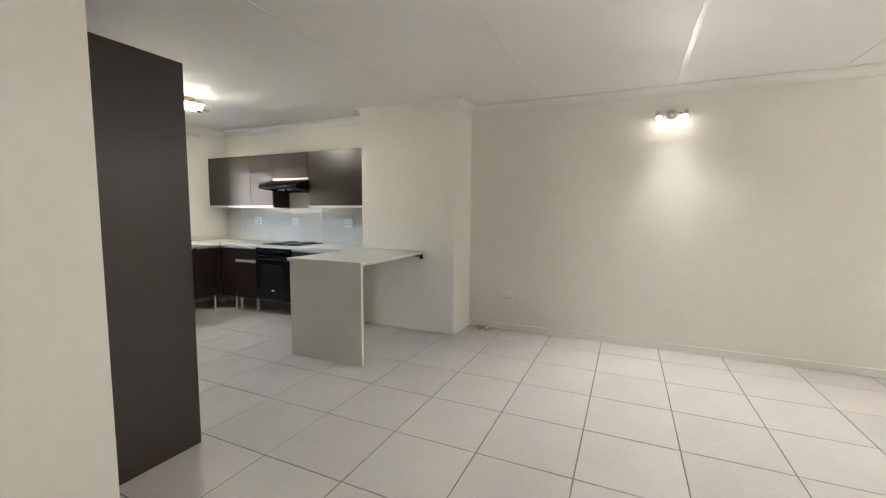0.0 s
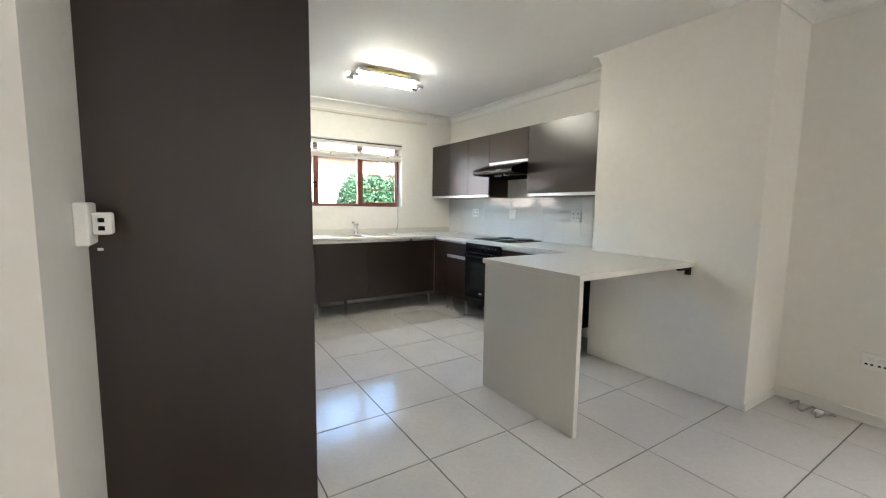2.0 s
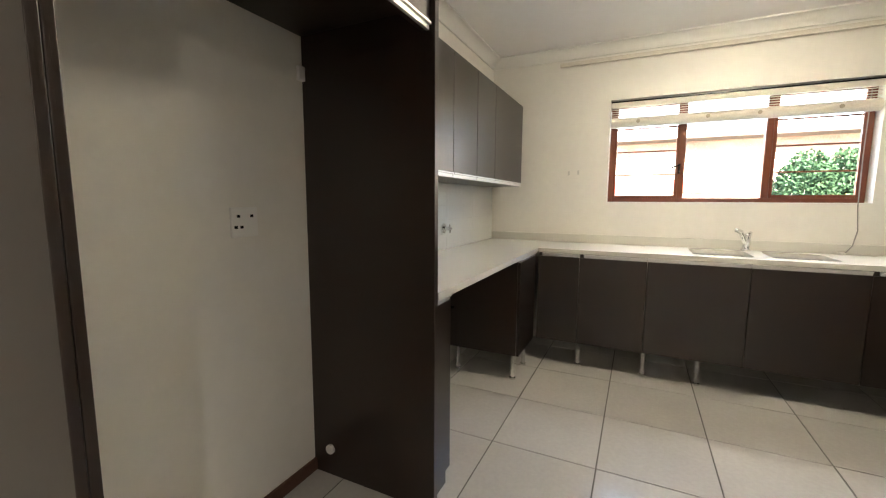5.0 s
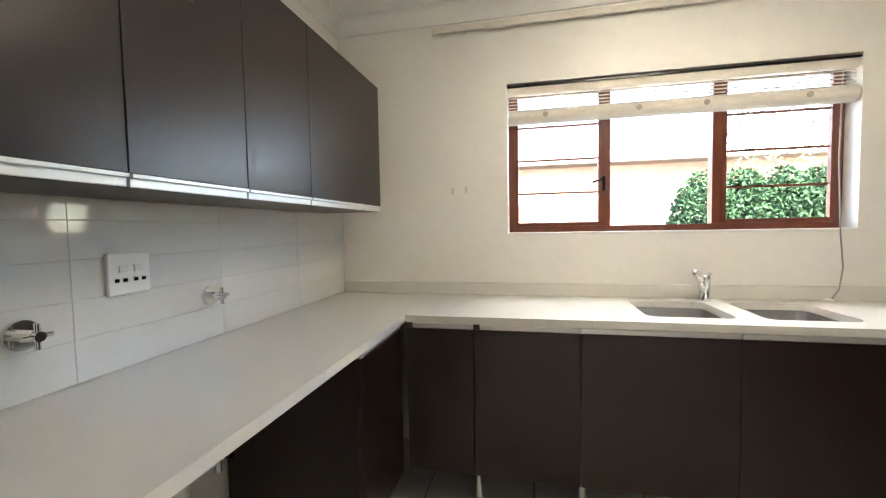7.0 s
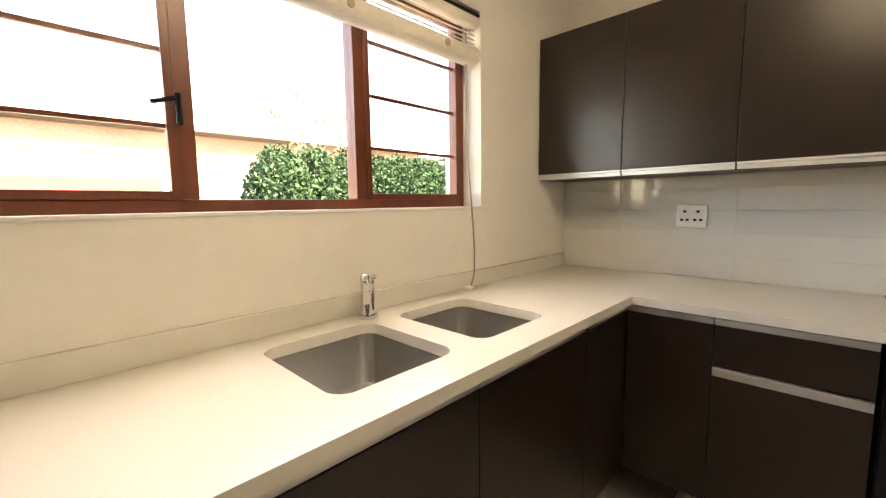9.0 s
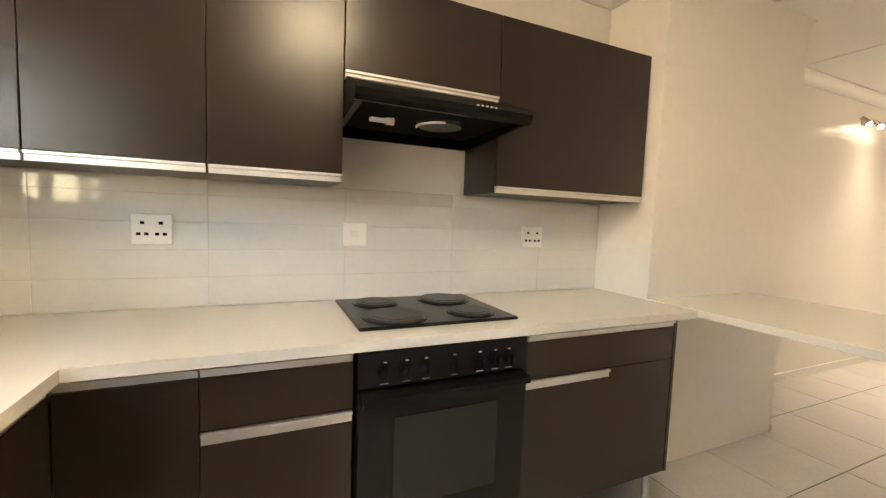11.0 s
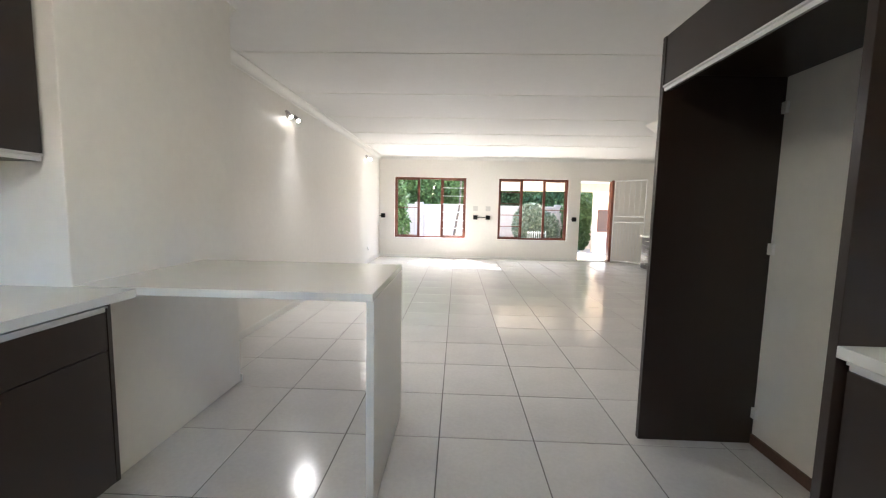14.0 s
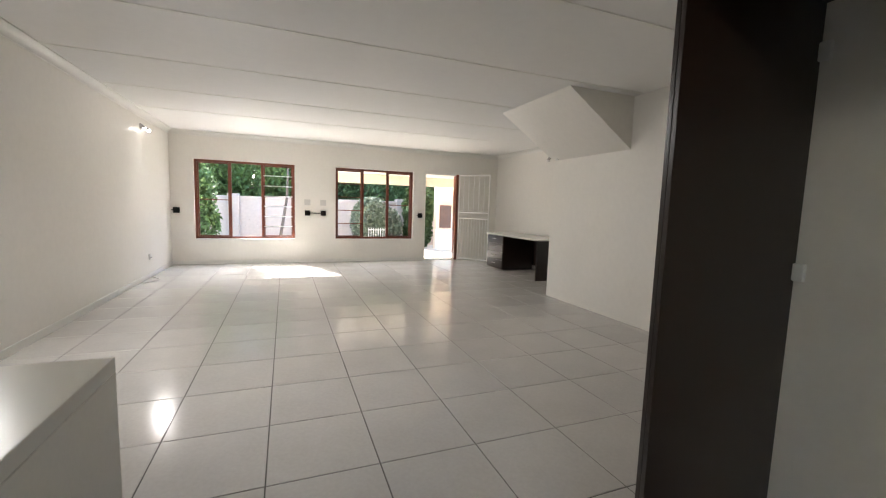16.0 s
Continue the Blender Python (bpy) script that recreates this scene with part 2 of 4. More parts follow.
# east wall: kitchen part, pier, living part
structure("wall_east_kitchen", boxes((0.008, 0.008 + T, PIER_N, 0, 0, CEIL_Z)), PAINT, "cream painted kitchen wall behind the stove", "wall")
structure("wall_pier", boxes((PIER_X, EAST_L + T, PIER_S, PIER_N, 0, CEIL_Z), bevel=0.004), PAINT, "cream painted wall pier between kitchen and lounge", "wall")
structure("wall_east_lounge", boxes((EAST_L, EAST_L + T, SOUTH, PIER_S, 0, CEIL_Z)), PAINT, "long cream painted lounge wall", "wall")
# south wall with two windows and the door
structure("wall_south", boxes((A1, EAST_L + T, SOUTH - T, SOUTH, 0, CEIL_Z), (B1, A0, SOUTH - T, SOUTH, 0, CEIL_Z),
                              (D1, B0, SOUTH - T, SOUTH, 0, CEIL_Z), (WEST_A - T, D0, SOUTH - T, SOUTH, 0, CEIL_Z),
                              (A0, A1, SOUTH - T, SOUTH, 0, SILL), (A0, A1, SOUTH - T, SOUTH, HEAD, CEIL_Z),
                              (B0, B1, SOUTH - T, SOUTH, 0, SILL), (B0, B1, SOUTH - T, SOUTH, HEAD, CEIL_Z),
                              (D0, D1, SOUTH - T, SOUTH, DH, CEIL_Z)), PAINT, "white lounge wall with two windows and a door opening", "wall")
# west walls
structure("wall_west_kitchen", boxes((WEST_N - T, WEST_K, -2.36, 0, 0, CEIL_Z)), PAINT, "cream painted west kitchen wall", "wall")
structure("wall_west_niche", boxes((WEST_S - T, WEST_N, -3.471, -2.36, 0, CEIL_Z), (WEST_S - T, WEST_S, STUB_S + T, -3.471, 0, CEIL_Z), bevel=0.0), PAINT, "cream painted wall behind the fridge niche", "wall")
structure("wall_stair_end", boxes((WEST_L - T, WEST_S, STUB_S, STUB_S + T, 0, CEIL_Z)), PAINT, "cream painted wall beside the tall unit", "wall")
structure("wall_west_lounge", boxes((WEST_L - T, WEST_L, -7.6, STUB_S, 0, CEIL_Z)), PAINT, "cream painted wall under the stairs", "wall")
structure("wall_alcove_north", boxes((WEST_A, WEST_L - T, -7.6, -7.6 + T, 0, CEIL_Z)), PAINT, "plain cream alcove wall", "wall")
structure("wall_alcove_west", boxes((WEST_A - T, WEST_A, SOUTH, -7.6 + T, 0, CEIL_Z)), PAINT, "cream alcove wall behind the desk", "wall")
# sloped underside of the stairs
structure("stair_soffit", prism(bmesh.new(), ((-4.66, CEIL_Z), (WEST_L, CEIL_Z), (WEST_L, 1.98)), "y", -7.6, -6.19), PAINT, "sloped cream painted underside of the stairs", "soffit")

# ceiling joint strips
for i, y in enumerate((-3.66, -4.84, -6.07, -7.28, -8.49, -9.70)):
    x1 = PIER_X - 0.0 if y > PIER_S else EAST_L
    structure("trim_ceiling_strip", boxes((WEST_N if y > STUB_S else WEST_L, x1, y - 0.018, y + 0.018, CEIL_Z - 0.006, CEIL_Z), bevel=0.002), TRIM, "thin white ceiling joint strip", "trim")


def cornice(a, b, side, s0=0, s1=0):
    """A coved cornice along the foot a to b at the ceiling; side: the way into the room."""
    (x0, y0), (x1, y1) = a, b
    n = 7
    prof = [(0, CEIL_Z), (0, CEIL_Z - 0.085), (0.012, CEIL_Z - 0.085)]
    prof += [(0.012 + 0.066 * (1 - math.cos(i / n * math.pi / 2)), CEIL_Z - 0.085 + 0.073 * math.sin(i / n * math.pi / 2)) for i in range(1, n + 1)]
    prof += [(0.085, CEIL_Z - 0.012), (0.085, CEIL_Z)]
    bm = bmesh.new()
    if side[0]:
        prism(bm, [(x0 + side[0] * u, v) for u, v in prof], "y", y0, y1)
    else:
        prism(bm, [(y0 + side[1] * u, v) for u, v in prof], "x", x0, x1)
    structure("trim_cornice", bm, TRIM, "white coved plaster cornice", "trim")


cornice((WEST_K, 0), (0, 0), (0, -1))
cornice((0.008, PIER_N), (0.008, 0), (-1, 0))
cornice((PIER_X, PIER_S), (EAST_L, PIER_S), (0, -1))
cornice((PIER_X, PIER_N), (0.0, PIER_N), (0, 1))
cornice((EAST_L, SOUTH), (EAST_L, PIER_S), (-1, 0))
cornice((WEST_A, SOUTH), (EAST_L, SOUTH), (0, 1))
cornice((WEST_K, -2.36), (WEST_K, 0), (1, 0))
cornice((WEST_A, SOUTH), (WEST_A, -7.6), (1, 0))

# skirtings
def skirting(dim):
    structure("baseboard", boxes(dim, bevel=0.003), TRIM, "low white skirting", "baseboard")


structure("baseboard_tiled", boxes((WEST_K, WEST_K + 0.010, -2.20, -1.06, 0, 0.075), bevel=0.002), TILE, "tiled skirting under the worktop", "baseboard")
skirting((EAST_L - 0.012, EAST_L, SOUTH, PIER_S, 0, 0.07))
skirting((WEST_A, D0 - 0.05, SOUTH, SOUTH + 0.012, 0, 0.07))
skirting((D1 + 0.05, EAST_L - 0.012, SOUTH, SOUTH + 0.012, 0, 0.07))
skirting((PIER_X - 0.01, EAST_L - 0.012, PIER_S - 0.01, PIER_S, 0, 0.05))
structure("baseboard_niche", boxes((WEST_N, WEST_N + 0.014, -3.45, -2.36, 0, 0.06), bevel=0.003), SKIRT, "dark brown wooden skirting in the fridge niche", "baseboard")


# ---- kitchen ----
CTR, UNDER = 0.915, 0.883
CN, CE, CW = -0.615, -0.615, -2.893       # worktop front lines
DN, DE, DW = CN + 0.02, CE + 0.015, CW - 0.018   # door fronts


def strip(name, parent, x0, x1, y0, y1, z0, z1):
    """An aluminium grip profile with a lip; its long way follows the longer side."""
    along_x = abs(x1 - x0) > abs(y1 - y0)
    if along_x:
        front, back = min(y0, y1), max(y0, y1)
    else:
        front, back = (max(x0, x1), min(x0, x1)) if x0 < -2 else (min(x0, x1), max(x0, x1))
    s = 1 if back > front else -1
    lip = min(0.008, (z1 - z0) * 0.3)
    prof = [(front, z1), (front, z1 - lip), (front + s * 0.009, z1 - lip - 0.002), (front + s * 0.009, z0), (back, z0), (back, z1)]
    bm = prism(bmesh.new(), prof, "x" if along_x else "y", *((x0, x1) if along_x else (y0, y1)))
    return part(name, bm, ALU, parent, "aluminium grip strip")


def chrome_leg(parent, x, y, h):
    bm = tubes(((x, y, 0.012), (x, y, h), 0.016), ((x, y, 0.0), (x, y, 0.014), 0.022), ((x, y, h - 0.012), (x, y, h), 0.024))
    return part("leg", bm, CHROME, parent, "round chrome leg", smooth=True)


# worktops, cut round the sink bowls
S1, S2, SY0, SY1 = (-1.85, -1.50), (-1.40, -1.06), -0.50, -0.12


def slab(xs, ys, holes, z0, z1):
    """One slab over the grid xs by ys, open through the cells named in holes."""
    bm = bmesh.new()
    lo = [[bm.verts.new((x, y, z0)) for y in ys] for x in xs]
    hi = [[bm.verts.new((x, y, z1)) for y in ys] for x in xs]
    full = {(i, j) for i in range(len(xs) - 1) for j in range(len(ys) - 1)} - set(holes)
    for i, j in full:
        bm.faces.new((hi[i][j], hi[i + 1][j], hi[i + 1][j + 1], hi[i][j + 1]))
        bm.faces.new((lo[i][j], lo[i][j + 1], lo[i + 1][j + 1], lo[i + 1][j]))
        for di, dj, a, b in ((-1, 0, (0, 1), (0, 0)), (1, 0, (1, 0), (1, 1)), (0, -1, (0, 0), (1, 0)), (0, 1, (1, 1), (0, 1))):
            if (i + di, j + dj) not in full:
                p, q = (i + a[0], j + a[1]), (i + b[0], j + b[1])
                bm.faces.new((lo[p[0]][p[1]], lo[q[0]][q[1]], hi[q[0]][q[1]], hi[p[0]][p[1]]))
    return bm


bm = slab((WEST_K, S1[0], S1[1], S2[0], S2[1], 0.0), (CN, SY0, SY1, 0.0), ((1, 1), (3, 1)), UNDER, CTR)
top = thing("worktop", (-1.8, -0.3, UNDER), "white quartz worktop running round three kitchen walls", "worktop")
part("north_run", bm, QUARTZ, top)
part("west_run", boxes((WEST_K, CW, -2.357, CN, UNDER, CTR)), QUARTZ, top)
part("east_run", boxes((CE, 0, PIER_N, CN, UNDER, CTR)), QUARTZ, top)
part("upstand", boxes((WEST_K + 0.02, -0.012, -0.02, -0.0005, CTR, 0.985), bevel=0.002), QUARTZ, top, "low upstand along the window wall")


def bowl(x0, x1):
    """An open steel bowl with rounded corners, rim under the worktop."""
    bm = bmesh.new()
    rings = []
    for inset, z, r in ((-0.012, UNDER + 0.001, 0.05), (0.0, UNDER - 0.001, 0.05), (0.004, 0.80, 0.05), (0.02, 0.735, 0.05), (0.06, 0.722, 0.04)):
        ring = []
        cx0, cx1, cy0, cy1 = x0 + inset + r, x1 - inset - r, SY0 + inset + r, SY1 - inset - r
        for cx, cy, a0 in ((cx1, cy1, 0), (cx0, cy1, 90), (cx0, cy0, 180), (cx1, cy0, 270)):
            for k in range(6):
                a = radians(a0 + k * 18)
                ring.append(bm.verts.new((cx + r * math.cos(a), cy + r * math.sin(a), z)))
        rings.append(ring)
    for p, q in zip(rings, rings[1:]):
        for i in range(len(p)):
            bm.faces.new((p[i], p[(i + 1) % len(p)], q[(i + 1) % len(p)], q[i]))
    bm.faces.new(rings[-1])
    return bm


sink = thing("double_sink", (-1.45, -0.3, 0.72), "undermounted double steel sink under the window", "sink")
for s in (S1, S2):
    b = part("bowl", bowl(*s), STEEL, sink, smooth=True)
    c = ((s[0] + s[1]) / 2, -0.31)
    part("drain", tubes(((c[0], c[1], 0.722), (c[0], c[1], 0.727), 0.04), ((c[0], c[1], 0.727), (c[0], c[1], 0.73), 0.022)), CHROME, sink, smooth=True)
# rounded inner corners of the worktop cut-outs
for s in (S1, S2):
    for cx, cy, dx, dy in ((s[0], SY0, 1, 1), (s[1], SY0, -1, 1), (s[0], SY1, 1, -1), (s[1], SY1, -1, -1)):
        r = 0.05
        arc = [(cx + dx * r * (1 - math.sin(radians(a))), cy + dy * r * (1 - math.cos(radians(a)))) for a in range(0, 91, 15)]
        part("cutout_corner", prism(bmesh.new(), [(cx, cy)] + arc, "z", UNDER + 0.001, CTR - 0.0005), QUARTZ, top)

tap = thing("mixer_tap", (-1.475, -0.075, CTR), "chrome single lever mixer tap behind the sink", "tap")
bm = tubes(((-1.475, -0.075, CTR), (-1.475, -0.075, CTR + 0.012), 0.032), ((-1.475, -0.075, CTR), (-1.472, -0.078, CTR + 0.115), 0.024))
ball(bm, (-1.472, -0.078, CTR + 0.118), 0.0245, sz=0.6)
part("body", bm, CHROME, tap, smooth=True)
bm = bmesh.new()
bend = [Vector((-1.485, -0.085, CTR + 0.06)), Vector((-1.51, -0.12, CTR + 0.115)), Vector((-1.53, -0.15, CTR + 0.145)), Vector((-1.56, -0.19, CTR + 0.155))]
for a, b in zip(bend, bend[1:]):
    tube(bm, a, b, 0.017, 0.015)
    ball(bm, b, 0.0155)
part("spout", bm, CHROME, tap, smooth=True)
part("lever", tubes(((-1.472, -0.078, CTR + 0.125), (-1.455, -0.10, CTR + 0.138), 0.010)), CHROME, tap, smooth=True)


def base_cabinet(label, x0, x1, front, back, facing, top_z=None):
    """A base unit with carcass and legs; facing 'n' units front to -y, 'e' to -x, 'w' to +x."""
    z0, z1 = 0.19, top_z or UNDER - 0.002
    if facing == "n":
        base, dim = ((x0 + x1) / 2, (front + back) / 2, 0), (x0 + 0.001, x1 - 0.001, front + 0.02, back, z0, z1)
    else:
        base, dim = ((front + back) / 2, (x0 + x1) / 2, 0), (min(front, back) + (0.02 if facing == "e" else 0.0), max(front, back) - (0.0 if facing == "e" else 0.02), x0 + 0.001, x1 - 0.001, z0, z1)
    c = thing("base_cabinet", base, label, "cabinet", "kitchen base cabinets")
    part("body", boxes(dim), WENGE, c)
    return c


def front_n(c, x0, x1, z0=0.19, z1=0.852, name="door"):
    return part(name, boxes((x0 + 0.0015, x1 - 0.0015, DN, DN + 0.018, z0, z1), bevel=0.0012), WENGE, c)


# window wall units
splits = (CW, -2.585, -2.13, -1.535, -0.965, CE)
for i, (x0, x1) in enumerate(zip(splits, splits[1:])):
    c = base_cabinet("dark wenge base cabinet under the kitchen window", x0, x1, DN, -0.03, "n", 0.70 if i in (2, 3) else None)
    d = front_n(c, x0, x1)
    strip("grip", d, x0 + (0.03 if i in (0, 1, 4) else 0.002), x1 - 0.002, DN - 0.006, DN + 0.014, 0.854, 0.877)
    if i in (1, 2, 3):
        chrome_leg(c, x0 + 0.01 if i < 3 else -1.79 + 0.01, DN + 0.06, 0.19)
    if i == 4:
        chrome_leg(c, -0.66, DN + 0.06, 0.19)

# stove wall units
c = base_cabinet("dark wenge corner filler cabinet", -0.885, CN + 0.02, DE, -0.03, "e")
d = part("door", boxes((DE, DE + 0.018, -0.8835, CN + 0.022, 0.19, 0.852), bevel=0.0012), WENGE, c)
strip("grip", d, DE - 0.006, DE + 0.014, -0.883, CN + 0.03, 0.854, 0.877)
chrome_leg(c, DE + 0.05, -0.83, 0.19)
c = base_cabinet("dark wenge drawer unit beside the oven", -1.283, -0.885, DE, -0.03, "e")
for z0, z1 in ((0.71, 0.852), (0.19, 0.668)):
    d = part("drawer_front", boxes((DE, DE + 0.018, -1.2815, -0.8865, z0, z1), bevel=0.0012), WENGE, c)
    strip("grip", d, DE - 0.008, DE + 0.014, -1.28, -0.888, z1 + 0.002, z1 + (0.025 if z1 > 0.8 else 0.034))
chrome_leg(c, DE + 0.05, -0.93, 0.19)
chrome_leg(c, DE + 0.05, -1.24, 0.19)
c = base_cabinet("dark wenge base cabinet at the end of the run", -2.70, -1.905, DE, -0.03, "e")
d = part("drawer_front", boxes((DE, DE + 0.018, -2.68, -1.9065, 0.712, 0.852), bevel=0.0012), WENGE, c)
strip("grip", d, DE - 0.008, DE + 0.014, -2.68, -1.908, 0.854, 0.877)
d = part("door", boxes((DE, DE + 0.018, -2.68, -1.9065, 0.19, 0.709), bevel=0.0012), WENGE, c)
strip("grip", d, DE - 0.012, DE + 0.002, -2.31, -1.908, 0.676, 0.708)
part("end_panel", boxes((DE - 0.002, -0.03, -2.70, -2.682, 0.19, UNDER - 0.002), bevel=0.001), WENGE, c)
chrome_leg(c, DE + 0.05, -2.64, 0.19)
chrome_leg(c, DE + 0.05, -1.95, 0.19)

# oven
oven = thing("oven", (-0.3, -1.594, 0.2), "black built-in electric oven below the hob", "oven")
part("body", boxes((DE + 0.03, -0.05, -1.895, -1.292, 0.20, UNDER - 0.002)), BLACK, oven)
part("control_panel", boxes((DE - 0.012, DE + 0.03, -1.895, -1.292, 0.765, UNDER - 0.004), bevel=0.003), BLACK, oven)
door = part("oven_door", boxes((DE - 0.022, DE + 0.03, -1.893, -1.294, 0.285, 0.757), bevel=0.004), BLACK, oven)
part("window", boxes((DE - 0.0245, DE - 0.0222, -1.775, -1.405, 0.37, 0.67), bevel=0.0008), DARKGLASS, door, "dark glass oven window")
bm = prism(bmesh.new(), ((DE - 0.022, 0.756), (DE - 0.055, 0.748), (DE - 0.058, 0.728), (DE - 0.022, 0.715)), "y", -1.885, -1.302)
part("door_handle", bm, BLACK, door, "black moulded handle ledge")
part("badge", boxes((DE - 0.0245, DE - 0.0225, -1.615, -1.572, 0.325, 0.34)), MARK, door, "small pale badge")
part("lower_panel", boxes((DE - 0.014, DE + 0.03, -1.893, -1.294, 0.20, 0.28), bevel=0.003), BLACK, oven)
for y in (-1.375, -1.445, -1.51, -1.61, -1.705, -1.765, -1.82):
    bm = tubes(((DE - 0.012, y, 0.812), (DE - 0.034, y, 0.812), 0.019), ((DE - 0.012, y, 0.812), (DE - 0.017, y, 0.812), 0.024))
    box(bm, DE - 0.043, DE - 0.033, y - 0.004, y + 0.004, 0.795, 0.829, bevel=0.001)
    k = part("knob", bm, BLACK, oven, smooth=True)
    part("symbol", boxes((DE - 0.0135, DE - 0.0122, y - 0.005, y + 0.005, 0.842, 0.845)), MARK, k, "tiny pale printed symbol")
    part("underline", boxes((DE - 0.0135, DE - 0.0122, y - 0.013, y + 0.013, 0.776, 0.778)), MARK, k, "tiny pale printed line")

hob = thing("electric_hob", (-0.27, -1.617, CTR), "black four-plate electric hob set in the worktop", "hob")
part("base_plate", boxes((-0.517, -0.04, -1.92, -1.315, CTR, CTR + 0.012), bevel=0.005), BLACK, hob)
for x, y, r in ((-0.395, -1.47, 0.105), (-0.40, -1.775, 0.08), (-0.155, -1.46, 0.08), (-0.155, -1.765, 0.10)):
    pl = part("hot_plate", tubes(((x, y, CTR + 0.012), (x, y, CTR + 0.022), r), ((x, y, CTR + 0.022), (x, y, CTR + 0.0245), r * 0.8), seg=36), IRON, hob, smooth=True)
    part("trim_ring", tubes(((x, y, CTR + 0.012), (x, y, CTR + 0.015), r + 0.012), seg=36), BLACK, pl, smooth=True)

# west worktop: corner unit, appliance gap, narrow unit
c = base_cabinet("dark wenge corner cabinet beside the appliance gap", -1.06, CN + 0.02, DW, WEST_K + 0.02, "w")
d = part("door", boxes((DW - 0.018, DW, -1.058, CN - 0.002, 0.19, 0.852), bevel=0.0012), WENGE, c)
strip("grip", d, DW - 0.014, DW + 0.006, -1.05, CN - 0.004, 0.854, 0.877)
chrome_leg(c, DW - 0.05, -1.01, 0.19)
chrome_leg(c, DW - 0.05, -0.72, 0.19)
chrome_leg(c, WEST_K + 0.1, -1.01, 0.19)
c = base_cabinet("narrow dark wenge cabinet beside the tall unit", -2.343, -2.20, DW, WEST_K + 0.02, "w")
d = part("door", boxes((DW - 0.018, DW, -2.341, -2.202, 0.09, 0.852), bevel=0.0012), WENGE, c)
strip("grip", d, DW - 0.014, DW + 0.006, -2.34, -2.204, 0.854, 0.877)
part("plinth", boxes((DW - 0.04, DW - 0.02, -2.34, -2.203, 0.0, 0.19)), WENGE, c)

# tall fridge housing with open niche
P1S, P1N, P2S, P2N = -3.487, -3.455, -2.387, -2.358
PF = -2.90
TOP = 2.15
tall = thing("fridge_housing", (-3.2, -2.9, 0), "tall dark wenge fridge housing with an empty niche", "cabinet")
part("side_panel", boxes((WEST_S, PF - 0.012, P1S, P1S + 0.0155, 0, TOP), (WEST_N, PF - 0.012, P1S + 0.0165, P1N, 0, TOP), bevel=0.0015), WENGE, tall)
part("side_panel", boxes((WEST_N, PF + 0.005, P2S, P2N, 0, TOP), bevel=0.0015), WENGE, tall)
part("bridge_box", boxes((WEST_N, PF - 0.035, P1N, P2S, 1.955, TOP)), WENGE, tall)
d = part("flap_door", boxes((PF - 0.034, PF - 0.016, P1N + 0.002, P2S - 0.002, 1.905, TOP), bevel=0.0012), WENGE, tall)
part("front_rail", boxes((PF - 0.052, PF - 0.036, P1N + 0.001, P2S - 0.001, 1.878, 1.955)), WENGE, tall)
strip("grip", d, PF - 0.03, PF - 0.008, P1N + 0.004, P2S - 0.004, 1.876, 1.903)
for z in (1.80, 1.08, 0.18):
    part("bracket", boxes((WEST_N + 0.002, WEST_N + 0.02, P1N, P1N + 0.035, z - 0.03, z + 0.03), bevel=0.004), PLASTIC, tall, "small pale fixing bracket")
part("bracket", boxes((WEST_N + 0.002, WEST_N + 0.02, P2S - 0.035, P2S, 1.77, 1.83), bevel=0.004), PLASTIC, tall, "small pale fixing bracket")
part("screw_cap", boxes((-3.545, -3.531, P1S - 0.002, P1S, 1.132, 1.140), bevel=0.0006), PLASTIC, tall, "tiny white screw cap")
bm = tubes(((WEST_N + 0.1, P2S, 0.13), (WEST_N + 0.1, P2S - 0.012, 0.13), 0.022))
part("plug", bm, PLASTIC, tall, "round white cover plug", smooth=True)


# wall cabinets
def wall_cabinet(label, y0, y1, front, back, z0, z1, grip=True, side=1):
    """side 1: front to +x, -1: front to -x."""
    c = thing("wall_cabinet", ((front + back) / 2, (y0 + y1) / 2, z0), label, "cabinet", "kitchen wall cabinets")
    part("body", boxes((front - side * 0.02, back, y0 + 0.0008, y1 - 0.0008, z0, z1)), WENGE, c)
    d = part("door", boxes((front - side * 0.018, front, y0 + 0.0018, y1 - 0.0018, z0 + 0.03, z1), bevel=0.0012), WENGE, c)
    if grip:
        strip("grip", d, front - side * 0.017, front + side * 0.006, y0 + 0.004, y1 - 0.004, z0 + 0.001, z0 + 0.028)
    return c


UZ0, UZ1, UE, UW = 1.402, 2.12, -0.298, -3.15
for y0, y1 in ((-0.438, -0.004), (-0.873, -0.438), (-1.292, -0.873)):
    wall_cabinet("dark wenge wall cabinet with aluminium grip", y0, y1, UE, 0.0, UZ0, UZ1, side=-1)
wall_cabinet("short dark wenge wall cabinet above the hood", -1.925, -1.292, UE, 0.0, 1.765, UZ1, side=-1)
wall_cabinet("dark wenge wall cabinet at the pier end", -2.785, -1.925, UE, 0.0, UZ0, UZ1, side=-1)
for y0, y1 in ((-0.935, -0.21), (-1.29, -0.935), (-1.655, -1.29), (-2.344, -1.655)):
    wall_cabinet("dark wenge wall cabinet above the west worktop", y0, y1, UW, WEST_K, UZ0, UZ1 - 0.04, side=1)

